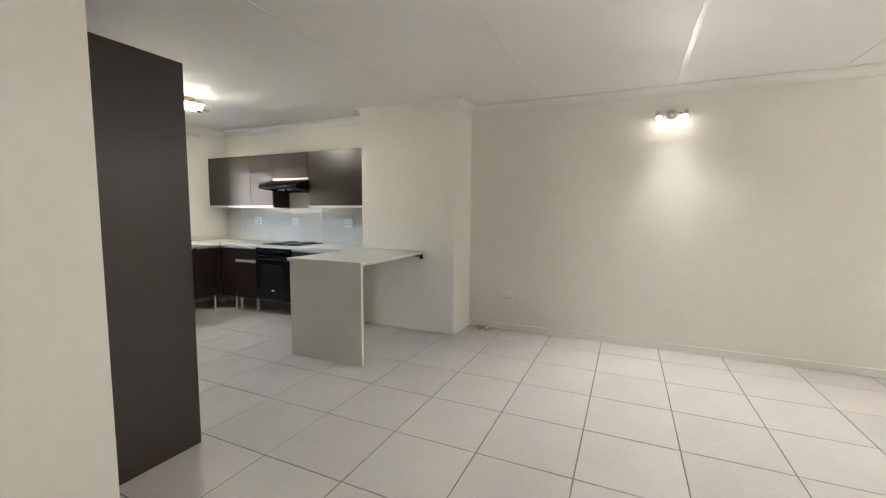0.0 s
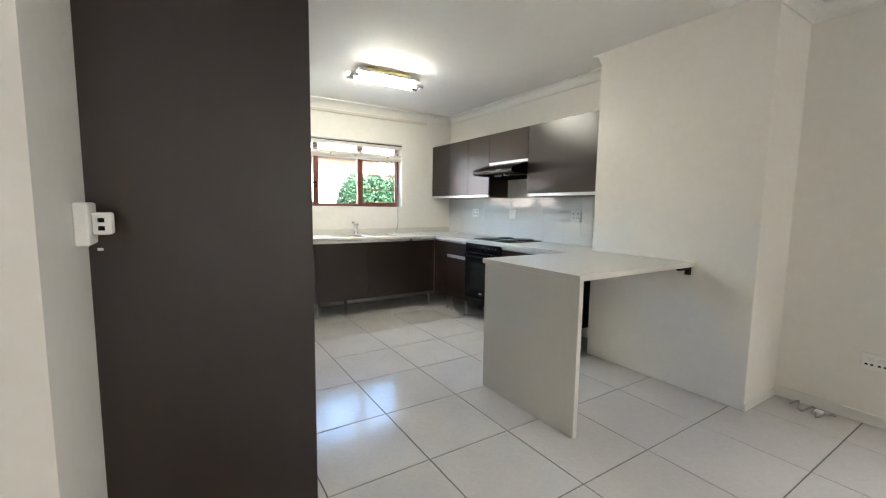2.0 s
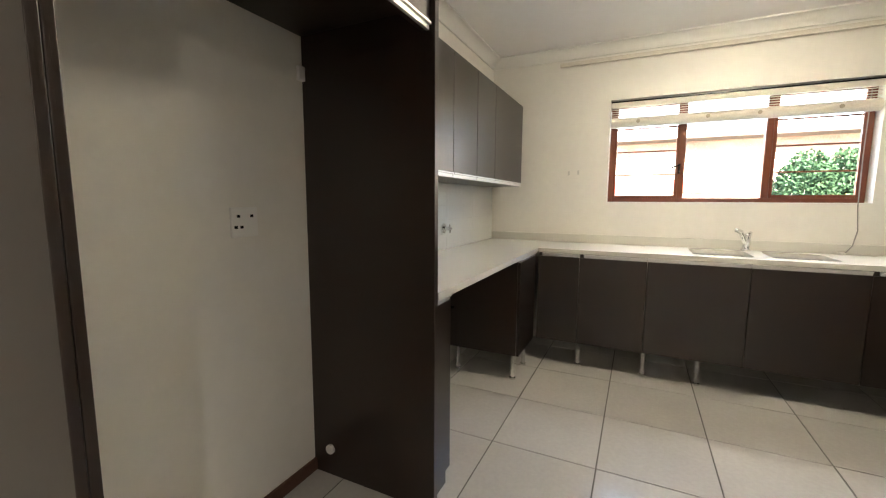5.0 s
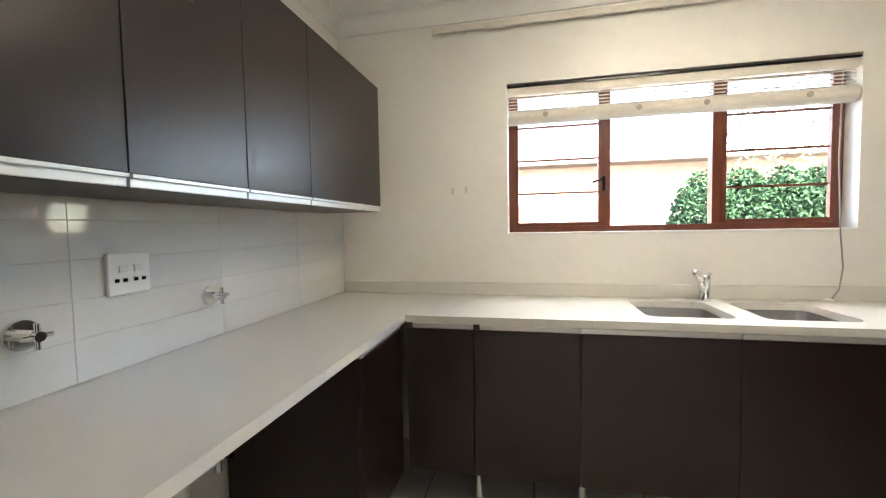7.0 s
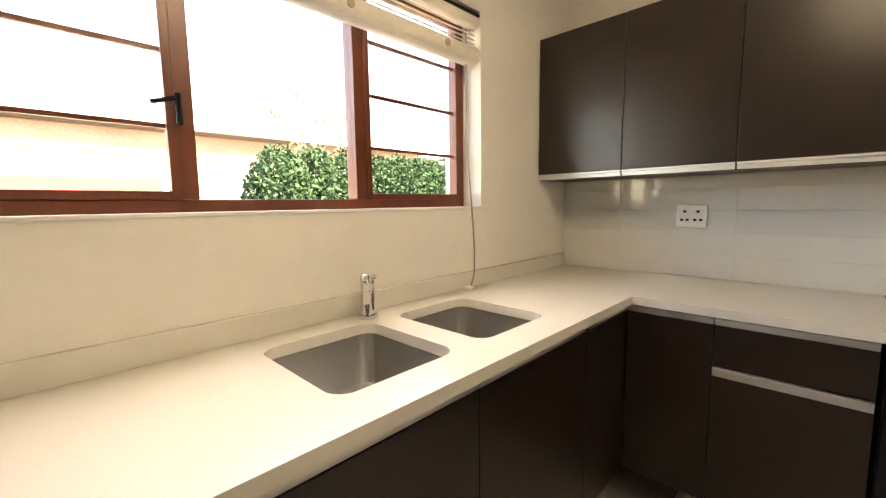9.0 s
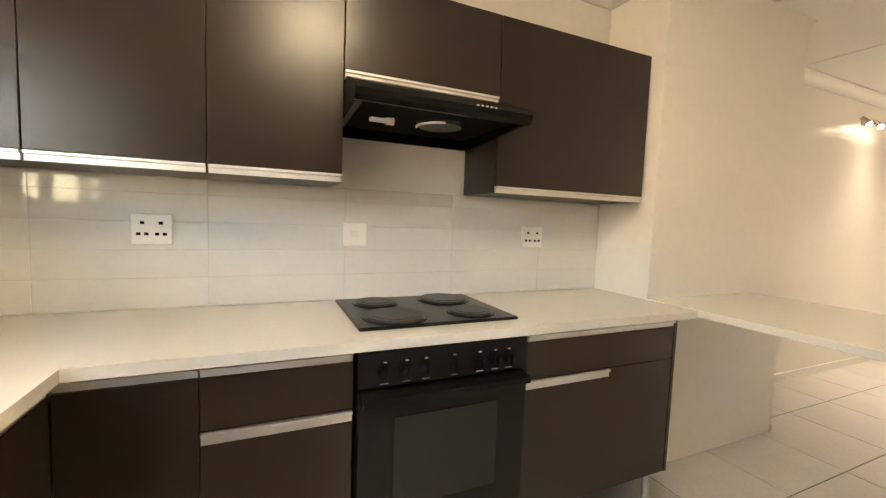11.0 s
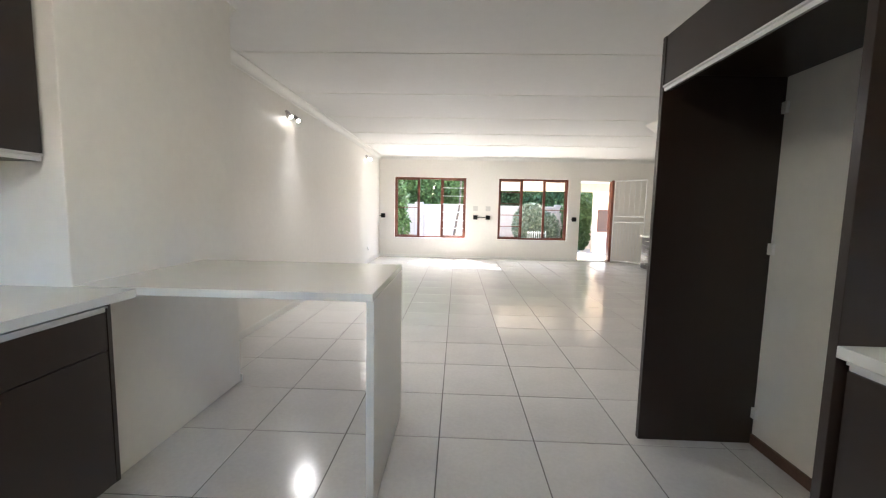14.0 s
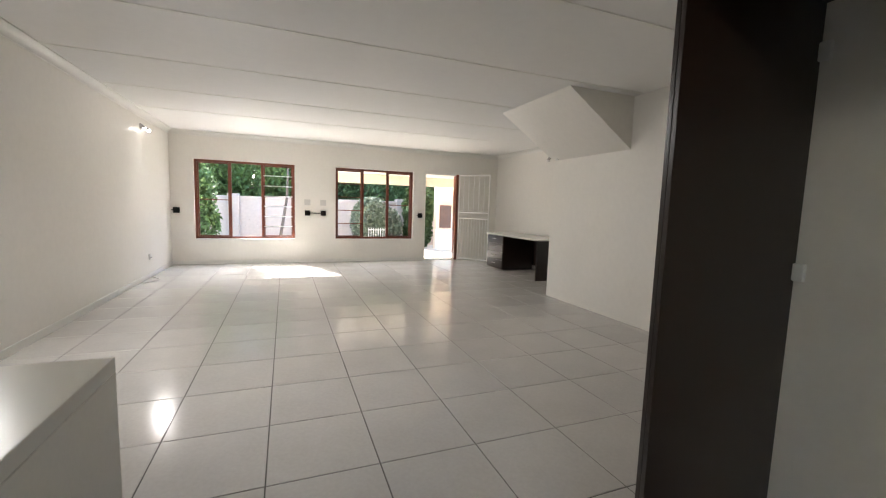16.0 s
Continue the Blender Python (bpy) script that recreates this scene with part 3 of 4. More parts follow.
# extractor hood
hood = thing("extractor_hood", (-0.25, -1.609, 1.6), "black slim extractor hood under the wall cabinet", "extractor hood")
bm = prism(bmesh.new(), ((-0.002, 1.762), (-0.33, 1.762), (-0.492, 1.700), (-0.492, 1.668), (-0.002, 1.668)), "y", -1.922, -1.296)
part("body", bm, BLACK, hood)
for y0, y1 in ((-1.922, -1.902), (-1.316, -1.296)):
    part("side_skirt", prism(bmesh.new(), ((-0.004, 1.667), (-0.490, 1.667), (-0.490, 1.640), (-0.004, 1.612)), "y", y0, y1), BLACK, hood)
bm = prism(bmesh.new(), ((-0.493, 1.704), (-0.518, 1.690), (-0.528, 1.672), (-0.524, 1.652), (-0.505, 1.640), (-0.493, 1.640)), "y", -1.932, -1.286)
part("front_visor", bm, BLACK, hood)
part("back_skirt", boxes((-0.022, -0.004, -1.90, -1.318, 1.612, 1.667)), BLACK, hood)
# filter plate coloured near-black for the shade of the hood cavity
part("filter_grille", boxes((-0.488, -0.024, -1.90, -1.318, 1.656, 1.667)), HOLE_SHADE, hood)
for i in range(5):
    part("button", boxes((-0.532, -0.5245, -1.706 - i * 0.018, -1.698 - i * 0.018, 1.673, 1.678), bevel=0.001), MARK, hood, "small pale button")
bm = tubes(((-0.27, -1.39, 1.640), (-0.27, -1.45, 1.640), 0.007), ((-0.29, -1.39, 1.640), (-0.29, -1.45, 1.640), 0.007), ((-0.28, -1.45, 1.640), (-0.28, -1.48, 1.640), 0.014))
part("bulb", bm, PLASTIC, hood, "unlit white compact bulb", smooth=True)
bm = bmesh.new()
bmesh.ops.create_cone(bm, cap_ends=True, segments=32, radius1=0.085, radius2=0.095, depth=0.012, matrix=Matrix.Translation((-0.28, -1.67, 1.648)))
part("fan_cover", bm, BLACK, hood, "round fan cover", smooth=True)
bm = bmesh.new()
for k in range(9):
    p, q = (Vector((-0.28 + 0.093 * math.cos(v), -1.67 + 0.093 * math.sin(v), 1.640)) for v in (radians(70 + k * 11), radians(81 + k * 11)))
    tube(bm, p, q, 0.0045, seg=6)
part("fan_arc", bm, PLASTIC, hood, "pale arc round part of the fan cover", smooth=True)

# breakfast bar
bar = thing("breakfast_bar", (-0.9, -3.23, 0), "white quartz breakfast bar with one waterfall leg", "breakfast bar")
part("tabletop", boxes((-1.555, PIER_X, -3.65, -2.808, 0.889, 0.921), bevel=0.002), QUARTZ, bar)
part("leg", boxes((-1.555, -1.523, -3.65, -2.84, 0, 0.889), bevel=0.0015), LEGWHITE, bar, "full depth white end panel")
part("bracket", boxes((-0.50, PIER_X, -3.63, -3.60, 0.867, 0.888), (-0.385, PIER_X, -3.63, -3.60, 0.83, 0.867)), BLACK, bar, "small dark steel bracket")
part("bracket", boxes((-0.50, PIER_X, -2.90, -2.87, 0.867, 0.888)), BLACK, bar, "small dark steel bracket")


# sockets, switches, taps
def socket(name, c, axis, w, h, label, slots, twin=True):
    """A wall plate at c; axis: the way it faces."""
    t = thing(name, c, label, "switch" if "switch" in name else "socket")
    x, y, z = c
    ax, s = axis

    def b(u0, u1, v0, v1, d0, d1):
        if ax == "x":
            return (x + s * d0, x + s * d1, y + u0, y + u1, z + v0, z + v1)
        return (x + u0, x + u1, y + s * d0, y + s * d1, z + v0, z + v1)
    part("plate", boxes(b(-w / 2, w / 2, -h / 2, h / 2, 0, 0.014), bevel=0.004), PLASTIC, t)
    for u, v, a, k in slots:
        part("slot" if k else "rocker", boxes(b(u - a, u + a, v - a * 0.8, v + a * 0.8, 0.0135, 0.0152 if k else 0.018), bevel=0.0005), HOLE_SHADE if k else TRIM, t)
    return t


TWIN = [(-0.028, 0.022, 0.0065, 1), (0.028, 0.022, 0.0065, 1), (-0.04, -0.018, 0.0065, 1), (-0.016, -0.018, 0.0065, 1), (0.016, -0.018, 0.0065, 1), (0.04, -0.018, 0.0065, 1)]
ROCK = [(-0.022, 0.015, 0.012, 0), (0.022, 0.015, 0.012, 0)]
socket("wall_socket", (-0.0022, -0.668, 1.21), ("x", -1), 0.125, 0.11, "white double wall socket on the tiled splashback", TWIN)
socket("cooker_switch", (-0.0022, -1.398, 1.205), ("x", -1), 0.105, 0.105, "white cooker isolator switch on the tiled splashback", [(0.0, 0.0, 0.018, 0), (-0.005, 0.005, 0.004, 1)])
socket("wall_socket", (-0.0022, -2.335, 1.205), ("x", -1), 0.125, 0.11, "white double wall socket on the tiled splashback", TWIN)
socket("wall_socket", (WEST_K + 0.0092, -1.40, 1.19), ("x", 1), 0.125, 0.12, "white double wall socket between two stop taps", TWIN[2:] + ROCK)
socket("wall_socket", (WEST_N, -2.71, 1.19), ("x", 1), 0.11, 0.11, "white wall socket inside the fridge niche", TWIN[:4])
socket("wall_socket", (WEST_K, -1.5, 0.32), ("x", 1), 0.12, 0.11, "white wall socket under the worktop", TWIN)
t = thing("wall_socket", (WEST_S, -3.60, 1.215), "white surface mounted wall socket with an adaptor plugged in", "socket")
part("back_box", boxes((WEST_S, WEST_S + 0.032, -3.665, -3.545, 1.16, 1.275), bevel=0.006), PLASTIC, t)
ad = part("adaptor", boxes((WEST_S + 0.032, WEST_S + 0.075, -3.635, -3.575, 1.188, 1.248), bevel=0.006), PLASTIC, t, "white plug adaptor")
for z in (1.206, 1.228):
    part("slot", boxes((WEST_S + 0.046, WEST_S + 0.060, -3.6365, -3.634, z - 0.006, z + 0.006)), HOLE_SHADE, ad)
socket("light_switch", (-3.99, STUB_S, 1.195), ("y", -1), 0.11, 0.11, "white double light switch", ROCK)
socket("wall_socket", (EAST_L, -4.48, 0.388), ("x", -1), 0.13, 0.10, "white double wall socket near the lounge skirting", TWIN[2:] + ROCK)
socket("wall_socket", (EAST_L, -10.3, 0.33), ("x", -1), 0.125, 0.085, "white double wall socket at the far lounge wall", TWIN[2:])

for y in (-1.66, -1.10):
    st = thing("stop_tap", (WEST_K + 0.012, y, 1.075), "chrome appliance stop tap with cross handle", "tap", "appliance stop taps")
    x = WEST_K + 0.01
    part("rose", tubes(((x, y, 1.075), (x + 0.012, y, 1.075), 0.036), ((x + 0.01, y, 1.075), (x + 0.05, y, 1.075), 0.014)), CHROME, st, smooth=True)
    part("cross_handle", tubes(((x + 0.055, y - 0.03, 1.075), (x + 0.055, y + 0.03, 1.075), 0.006), ((x + 0.055, y, 1.045), (x + 0.055, y, 1.105), 0.006), ((x + 0.045, y, 1.075), (x + 0.065, y, 1.075), 0.012)), CHROME, st, smooth=True)

wp = thing("waste_pipe", (WEST_K + 0.05, -1.28, 0), "white plastic waste pipe under the worktop", "pipe")
x = WEST_K + 0.05
part("pipe", tubes(((x, -1.30, 0.30), (x, -1.30, 0.86), 0.025), ((x, -1.30, 0.30), (x, -1.25, 0.20), 0.025), ((x, -1.25, 0.20), (x, -1.25, 0.05), 0.028)), PLASTIC, wp, smooth=True)
part("collar", tubes(((x, -1.25, 0.17), (x, -1.25, 0.23), 0.034)), PLASTIC, wp, smooth=True)
vl = thing("washing_machine_valve", (WEST_K, -1.15, 0.48), "chrome valve on the wall under the worktop", "tap")
part("body", tubes(((WEST_K + 0.02, -1.15, 0.50), (WEST_K + 0.02, -1.15, 0.60), 0.010), ((WEST_K, -1.15, 0.50), (WEST_K + 0.07, -1.15, 0.50), 0.014), ((WEST_K + 0.06, -1.15, 0.51), (WEST_K + 0.06, -1.15, 0.45), 0.014)), CHROME, vl, smooth=True)
part("lever", boxes((WEST_K + 0.05, WEST_K + 0.12, -1.16, -1.14, 0.505, 0.52), bevel=0.003), BLACK, vl)


# ---- kitchen window ----
def sash_window(name, label, x0, x1, z0, z1, yf, depth, bars, mullions, inward):
    w = thing(name, ((x0 + x1) / 2, yf, z0), label, "window", kind="structure")
    f = 0.034 if inward < 0 else 0.045
    bar_half = 0.006 if inward < 0 else 0.009
    part("window_frame", boxes((x0, x0 + f, yf, yf + depth, z0, z1), (x1 - f, x1, yf, yf + depth, z0, z1), (x0 + f, x1 - f, yf, yf + depth, z0, z0 + f), (x0 + f, x1 - f, yf, yf + depth, z1 - f, z1), bevel=0.003), REDWOOD, w)
    xs = [x0 + f, *sorted(mullions), x1 - f]
    for m in mullions:
        part("mullion", boxes((m - 0.022, m + 0.022, yf, yf + depth, z0 + f, z1 - f), bevel=0.003), REDWOOD, w)
    for i, (a, b) in enumerate(zip(xs, xs[1:])):
        a2, b2 = a + (0.022 if i else 0), b - (0.022 if i < len(xs) - 2 else 0)
        p = part("pane", boxes((a2, b2, yf + depth * 0.45, yf + depth * 0.45 + 0.004, z0 + f, z1 - f)), GLASS, w)
        p.visible_shadow = False
        if i in bars:
            s = 0.022
            part("sash", boxes((a2, a2 + s, yf - 0.006, yf + depth * 0.4, z0 + f, z1 - f), (b2 - s, b2, yf - 0.006, yf + depth * 0.4, z0 + f, z1 - f),
                               (a2 + s, b2 - s, yf - 0.006, yf + depth * 0.4, z0 + f, z0 + f + s), (a2 + s, b2 - s, yf - 0.006, yf + depth * 0.4, z1 - f - s, z1 - f), bevel=0.002), REDWOOD, w)
            for k in range(1, bars[i]):
                z = z0 + f + (z1 - z0 - 2 * f) * k / bars[i]
                yb = yf + depth * 0.3
                # close-set bars are white, their bright highlights put into the colour
                part("glazing_bar", boxes((a2, b2, yb - 0.006, yb + 0.006, z - bar_half, z + bar_half)), REDWOOD if bars[i] < 7 else TRIM, w)
    return w


w = sash_window("window_1", "red-brown wooden kitchen window with three lights", WX0 + 0.004, WX1 - 0.004, WZ0 + 0.012, WZ1, 0.10, 0.06, {0: 4, 2: 4}, (-1.914, -1.357), -1)
part("stay", tubes(((-1.99, 0.09, 1.55), (-1.93, 0.085, 1.57), 0.006), ((-1.93, 0.085, 1.50), (-1.93, 0.085, 1.58), 0.008)), BLACK, w, "dark window latch")
structure("window_sill", boxes((WX0 + 0.002, WX1 - 0.002, -0.008, 0.10, WZ0, WZ0 + 0.012), bevel=0.003), TRIM, "white painted window sill", "window sill")

blind = thing("roman_blind", (-1.61, 0.04, 1.9), "pale slatted blind rolled up at the window head", "blind")
part("headrail", boxes((WX0 + 0.006, WX1 - 0.006, 0.005, 0.05, 2.045, 2.085), bevel=0.003), BAMBOO, blind)
part("top_cap", boxes((WX0 + 0.004, WX1 - 0.004, 0.0, 0.055, 2.086, 2.095)), BLACK, blind, "thin dark head strip")
bm = bmesh.new()
tube(bm, (WX0 + 0.01, 0.035, 1.925), (WX1 - 0.01, 0.035, 1.925), 0.042, seg=20)
part("rolled_slats", bm, BAMBOO, blind, smooth=True)
for i in range(4):
    z = 2.035 - i * 0.018
    part("slat", boxes((WX0 + 0.01, WX1 - 0.01, 0.025, 0.028, z - 0.006, z)), BAMBOO, blind)
for x in (-2.25, -1.77, -1.45, -1.0):
    part("tie", tubes(((x, -0.006, 1.925), (x, -0.012, 1.925), 0.014)), BLINDTIE, blind, "small faded brown tie")
cord = thing("blind_cord", (-0.86, 0.03, 0.9), "thin grey blind cord hanging to the worktop", "cord")
bm = bmesh.new()
pts = [Vector((-0.845, 0.03, 2.03)), Vector((-0.85, 0.03, 1.6)), Vector((-0.86, -0.012, 1.24)), Vector((-0.845, -0.012, 1.08)), Vector((-0.87, -0.03, 0.975)), Vector((-0.92, -0.045, 0.908))]
for a, b in zip(pts, pts[1:]):
    tube(bm, a, b, 0.0035, seg=8)
part("line", bm, CABLE, cord, smooth=True)
part("end_weight", boxes((-0.945, -0.905, -0.06, -0.03, CTR, CTR + 0.014), bevel=0.003), PLASTIC, cord)

rod = thing("curtain_rail", (-1.65, -0.03, 2.4), "white curtain rail fixed above the kitchen window", "curtain rail")
part("rail", boxes((-2.88, -0.42, -0.045, -0.02, 2.412, 2.445), bevel=0.004), BAMBOO, rod)
for x in (-2.7, -1.65, -0.6):
    part("bracket", boxes((x - 0.012, x + 0.012, -0.022, 0, 2.412, 2.45)), TRIM, rod)

for x, z in ((-2.78, 1.52), (-2.70, 1.525)):
    solid("filler_spot", boxes((x - 0.008, x + 0.008, -0.002, 0.0, z - 0.018, z + 0.018), bevel=0.0008), PATCH, "small grey filler mark on the kitchen wall", "wall mark")

# fluorescent ceiling fitting
lamp = thing("ceiling_light", (-1.63, -1.33, 2.45), "gold ceiling light with lit fluorescent tubes", "ceiling light")
part("backplate", boxes((-1.84, -1.42, -1.41, -1.25, 2.525, CEIL_Z), bevel=0.004), BRASS, lamp)
# body widened as an added shield, keeping the tubes' glow off the ceiling
part("body", boxes((-1.95, -1.31, -1.43, -1.23, 2.503, 2.525), bevel=0.006), TRIM, lamp)
for y in (-1.385, -1.275):
    part("tube", tubes(((-1.93, y, 2.475), (-1.33, y, 2.475), 0.019)), TUBE, lamp, "glowing tube", smooth=True)
for x in (-2.0, -1.26):
    bm = tubes(((x, -1.40, 2.475), (x, -1.26, 2.475), 0.009), ((x, -1.40, 2.475), (-1.63 + (x + 1.63) * 0.8, -1.385, 2.475), 0.022), ((x, -1.26, 2.475), (-1.63 + (x + 1.63) * 0.8, -1.275, 2.475), 0.022), ((x, -1.33, 2.475), (-1.63 + (x + 1.63) * 0.75, -1.33, 2.50), 0.010))
    part("end_fitting", bm, CHROME, lamp, smooth=True)


# ---- lounge ----
def wall_spot(base, side, lit=True, label="twin chrome wall spotlight, lit"):
    x, y, z = base
    t = thing("wall_spotlight", base, label, "wall light", "wall spotlights")
    part("rose", tubes(((x, y, z), (x + side * 0.02, y, z), 0.045), ((x + side * 0.02, y, z), (x + side * 0.045, y, z), 0.022)), STEEL, t, smooth=True)
    part("arm", tubes(((x + side * 0.04, y - 0.11, z), (x + side * 0.04, y + 0.11, z), 0.008)), STEEL, t, smooth=True)
    for s in (-1, 1):
        a = Vector((x + side * 0.045, y + s * 0.12, z + 0.012))
        b = a + Vector((side * 0.035, -s * 0.012, -0.045))
        bm = bmesh.new()
        tube(bm, a + (a - b) * 0.35, b, 0.016, 0.026)
        h = part("lamp_head", bm, STEEL, t, smooth=True)
        bm = ball(bmesh.new(), b + (b - a) * 0.06, 0.022)
        part("bulb", bm, BULB if lit else PLASTIC, h, "glowing bulb" if lit else "", smooth=True)
    return t


wall_spot((EAST_L, -6.05, 2.30), -1)
wall_spot((EAST_L, -10.1, 2.33), -1)
wall_spot((WEST_L - 0.06, -7.6, 2.03), 1, False, "twin chrome wall spotlight, off")

w = sash_window("window_2", "red-brown wooden lounge window with three lights", A0, A1, SILL, HEAD, SOUTH - 0.16, 0.06, {2: 2, 0: 7}, (A1 - 0.62, A0 + 0.62), 1)
w = sash_window("window_3", "red-brown wooden lounge window towards the patio", B0, B1, SILL, HEAD, SOUTH - 0.16, 0.06, {2: 5, 0: 2}, (B1 - 0.60, B0 + 0.60), 1)
for a, b in ((A0, A1), (B0, B1)):
    structure("window_sill", boxes((a - 0.0, b, SOUTH - 0.10, SOUTH + 0.015, SILL - 0.02, SILL + 0.004), bevel=0.003), TRIM, "white painted window sill", "window sill")

# door frame, open gate
d = thing("door_1", ((D0 + D1) / 2, SOUTH - 0.1, 0), "open red-brown wooden door frame to the patio", "door", kind="structure")
part("jamb", boxes((D0, D0 + 0.06, SOUTH - 0.16, SOUTH + 0.02, 0, DH), bevel=0.004), REDWOOD, d)
part("jamb", boxes((D1 - 0.012, D1, SOUTH - 0.16, SOUTH - 0.02, 0, DH), bevel=0.003), TRIM, d)
part("head", boxes((D0 + 0.06, D1 - 0.012, SOUTH - 0.16, SOUTH - 0.02, DH - 0.03, DH), bevel=0.003), TRIM, d)
part("threshold", boxes((D0 + 0.06, D1 - 0.012, SOUTH - 0.2, SOUTH, -0.003, 0.012), bevel=0.003), TRIM, d)

gate = thing("security_gate", (D0, SOUTH + 0.05, 0), "white steel security gate swung open into the room", "gate")
ga, gb = Vector((-5.80, SOUTH + 0.06, 0)), Vector((-6.30, -10.99, 0))
gu = (gb - ga).normalized()
gw = (gb - ga).length


def bar_between(u0, z0, u1, z1, r):
    return tube(bmesh.new(), ga + gu * u0 + Vector((0, 0, z0)), ga + gu * u1 + Vector((0, 0, z1)), r, seg=8)


for u in (0.02, gw):
    part("stile", bar_between(u, 0.03, u, 2.04, 0.018), GATEWHITE, gate)
for z in (0.05, 1.02, 1.16, 2.03):
    part("rail", bar_between(0.02, z, gw, z, 0.016), GATEWHITE, gate)
for i in range(1, 6):
    part("upright", bar_between(gw * i / 6, 1.16, gw * i / 6, 2.03, 0.008), GATEWHITE, gate)
for i in range(1, 11):
    part("upright", bar_between(gw * i / 11, 0.05, gw * i / 11, 1.02, 0.008), GATEWHITE, gate)

# desk
desk = thing("desk", (-6.4, -9.55, 0), "dark wenge desk with white top and drawer pedestal", "desk")
part("tabletop", boxes((-6.80, -6.02, -10.55, -8.62, 0.72, 0.75), bevel=0.002), QUARTZ, desk, "white desk top")
part("end_panel", boxes((-6.80, -6.05, -8.66, -8.63, 0, 0.72), bevel=0.001), WENGE, desk)
part("back_panel", boxes((-6.82, -6.80, -10.5, -8.66, 0.1, 0.72)), WENGE, desk)
part("pedestal", boxes((-6.78, -6.07, -10.52, -9.85, 0.02, 0.72)), WENGE, desk)
for i in range(4):
    z1 = 0.71 - i * 0.17
    f = part("drawer", boxes((-6.07, -6.05, -10.515, -9.855, z1 - 0.162, z1), bevel=0.002), WENGE, desk)
    part("handle", tubes(((-6.03, -10.27, z1 - 0.07), (-6.03, -10.10, z1 - 0.07), 0.006), ((-6.05, -10.27, z1 - 0.07), (-6.03, -10.27, z1 - 0.07), 0.005), ((-6.05, -10.10, z1 - 0.07), (-6.03, -10.10, z1 - 0.07), 0.005)), CHROME, f, "slim chrome handle", smooth=True)

# small black wall brackets by the windows
def black_bracket(x, rod_to=None):
    t = thing("wall_bracket", (x, SOUTH, 1.05), "small square black wall plate with a thin rod", "wall bracket", "black wall plates")
    part("plate", boxes((x - 0.055, x + 0.055, SOUTH, SOUTH + 0.03, 1.0, 1.11), bevel=0.006), BLACK, t)
    if rod_to:
        part("rod", tubes(((x, SOUTH + 0.02, 1.055), (rod_to, SOUTH + 0.02, 1.055), 0.008)), BLACK, t, smooth=True)


black_bracket(0.03, 0.12)
black_bracket(-2.34, -2.50)
black_bracket(-2.66, -2.50)
black_bracket(-4.84, -4.76)
for x in (-2.34, -2.66):
    solid("paint_patch", boxes((x - 0.06, x + 0.06, SOUTH, SOUTH + 0.003, 1.22, 1.34), bevel=0.001), PATCH, "faint grey paint patch on the wall", "paint patch")

# loose cable on the lounge floor
cb = thing("floor_cable", (0.03, -4.25, 0), "loose grey cable coiled against the skirting", "cable")
bm = bmesh.new()
pts = [Vector((0.03 + 0.07 * math.sin(i * 0.9) - 0.002 * i, -4.13 - i * 0.013, 0.008 + 0.006 * (i % 3))) for i in range(18)]
for a, b in zip(pts, pts[1:]):
    tube(bm, a, b, 0.006, seg=6)
part("flex", bm, CABLE, cb, smooth=True)
part("plug", boxes((-0.02, 0.03, -4.30, -4.26, 0.0, 0.03), bevel=0.006), PLASTIC, cb)
cb = thing("floor_cable", (0.03, -10.0, 0), "thin cable lying along the far skirting", "cable")
bm = bmesh.new()
pts = [Vector((0.10 - 0.16 * math.sin(i / 11 * math.pi), -9.7 - i * 0.05, 0.006)) for i in range(12)]
for a, b in zip(pts, pts[1:]):
    tube(bm, a, b, 0.006, seg=6)
part("flex", bm, CABLE, cb, smooth=True)


# ---- outside ----
structure("ground", boxes((-400, 400, -400, 400, -0.30, -0.16)), SOIL, "dry garden ground", "ground")
structure("pavement", boxes((-9.0, 2.5, -15.6, SOUTH - T, -0.16, -0.03)), PATIO, "pale paved patio", "pavement")
structure("pavement_north", boxes((-9, 6, 0.25, 5.0, -0.16, -0.05)), PATIO, "pale paved yard behind the kitchen", "pavement")


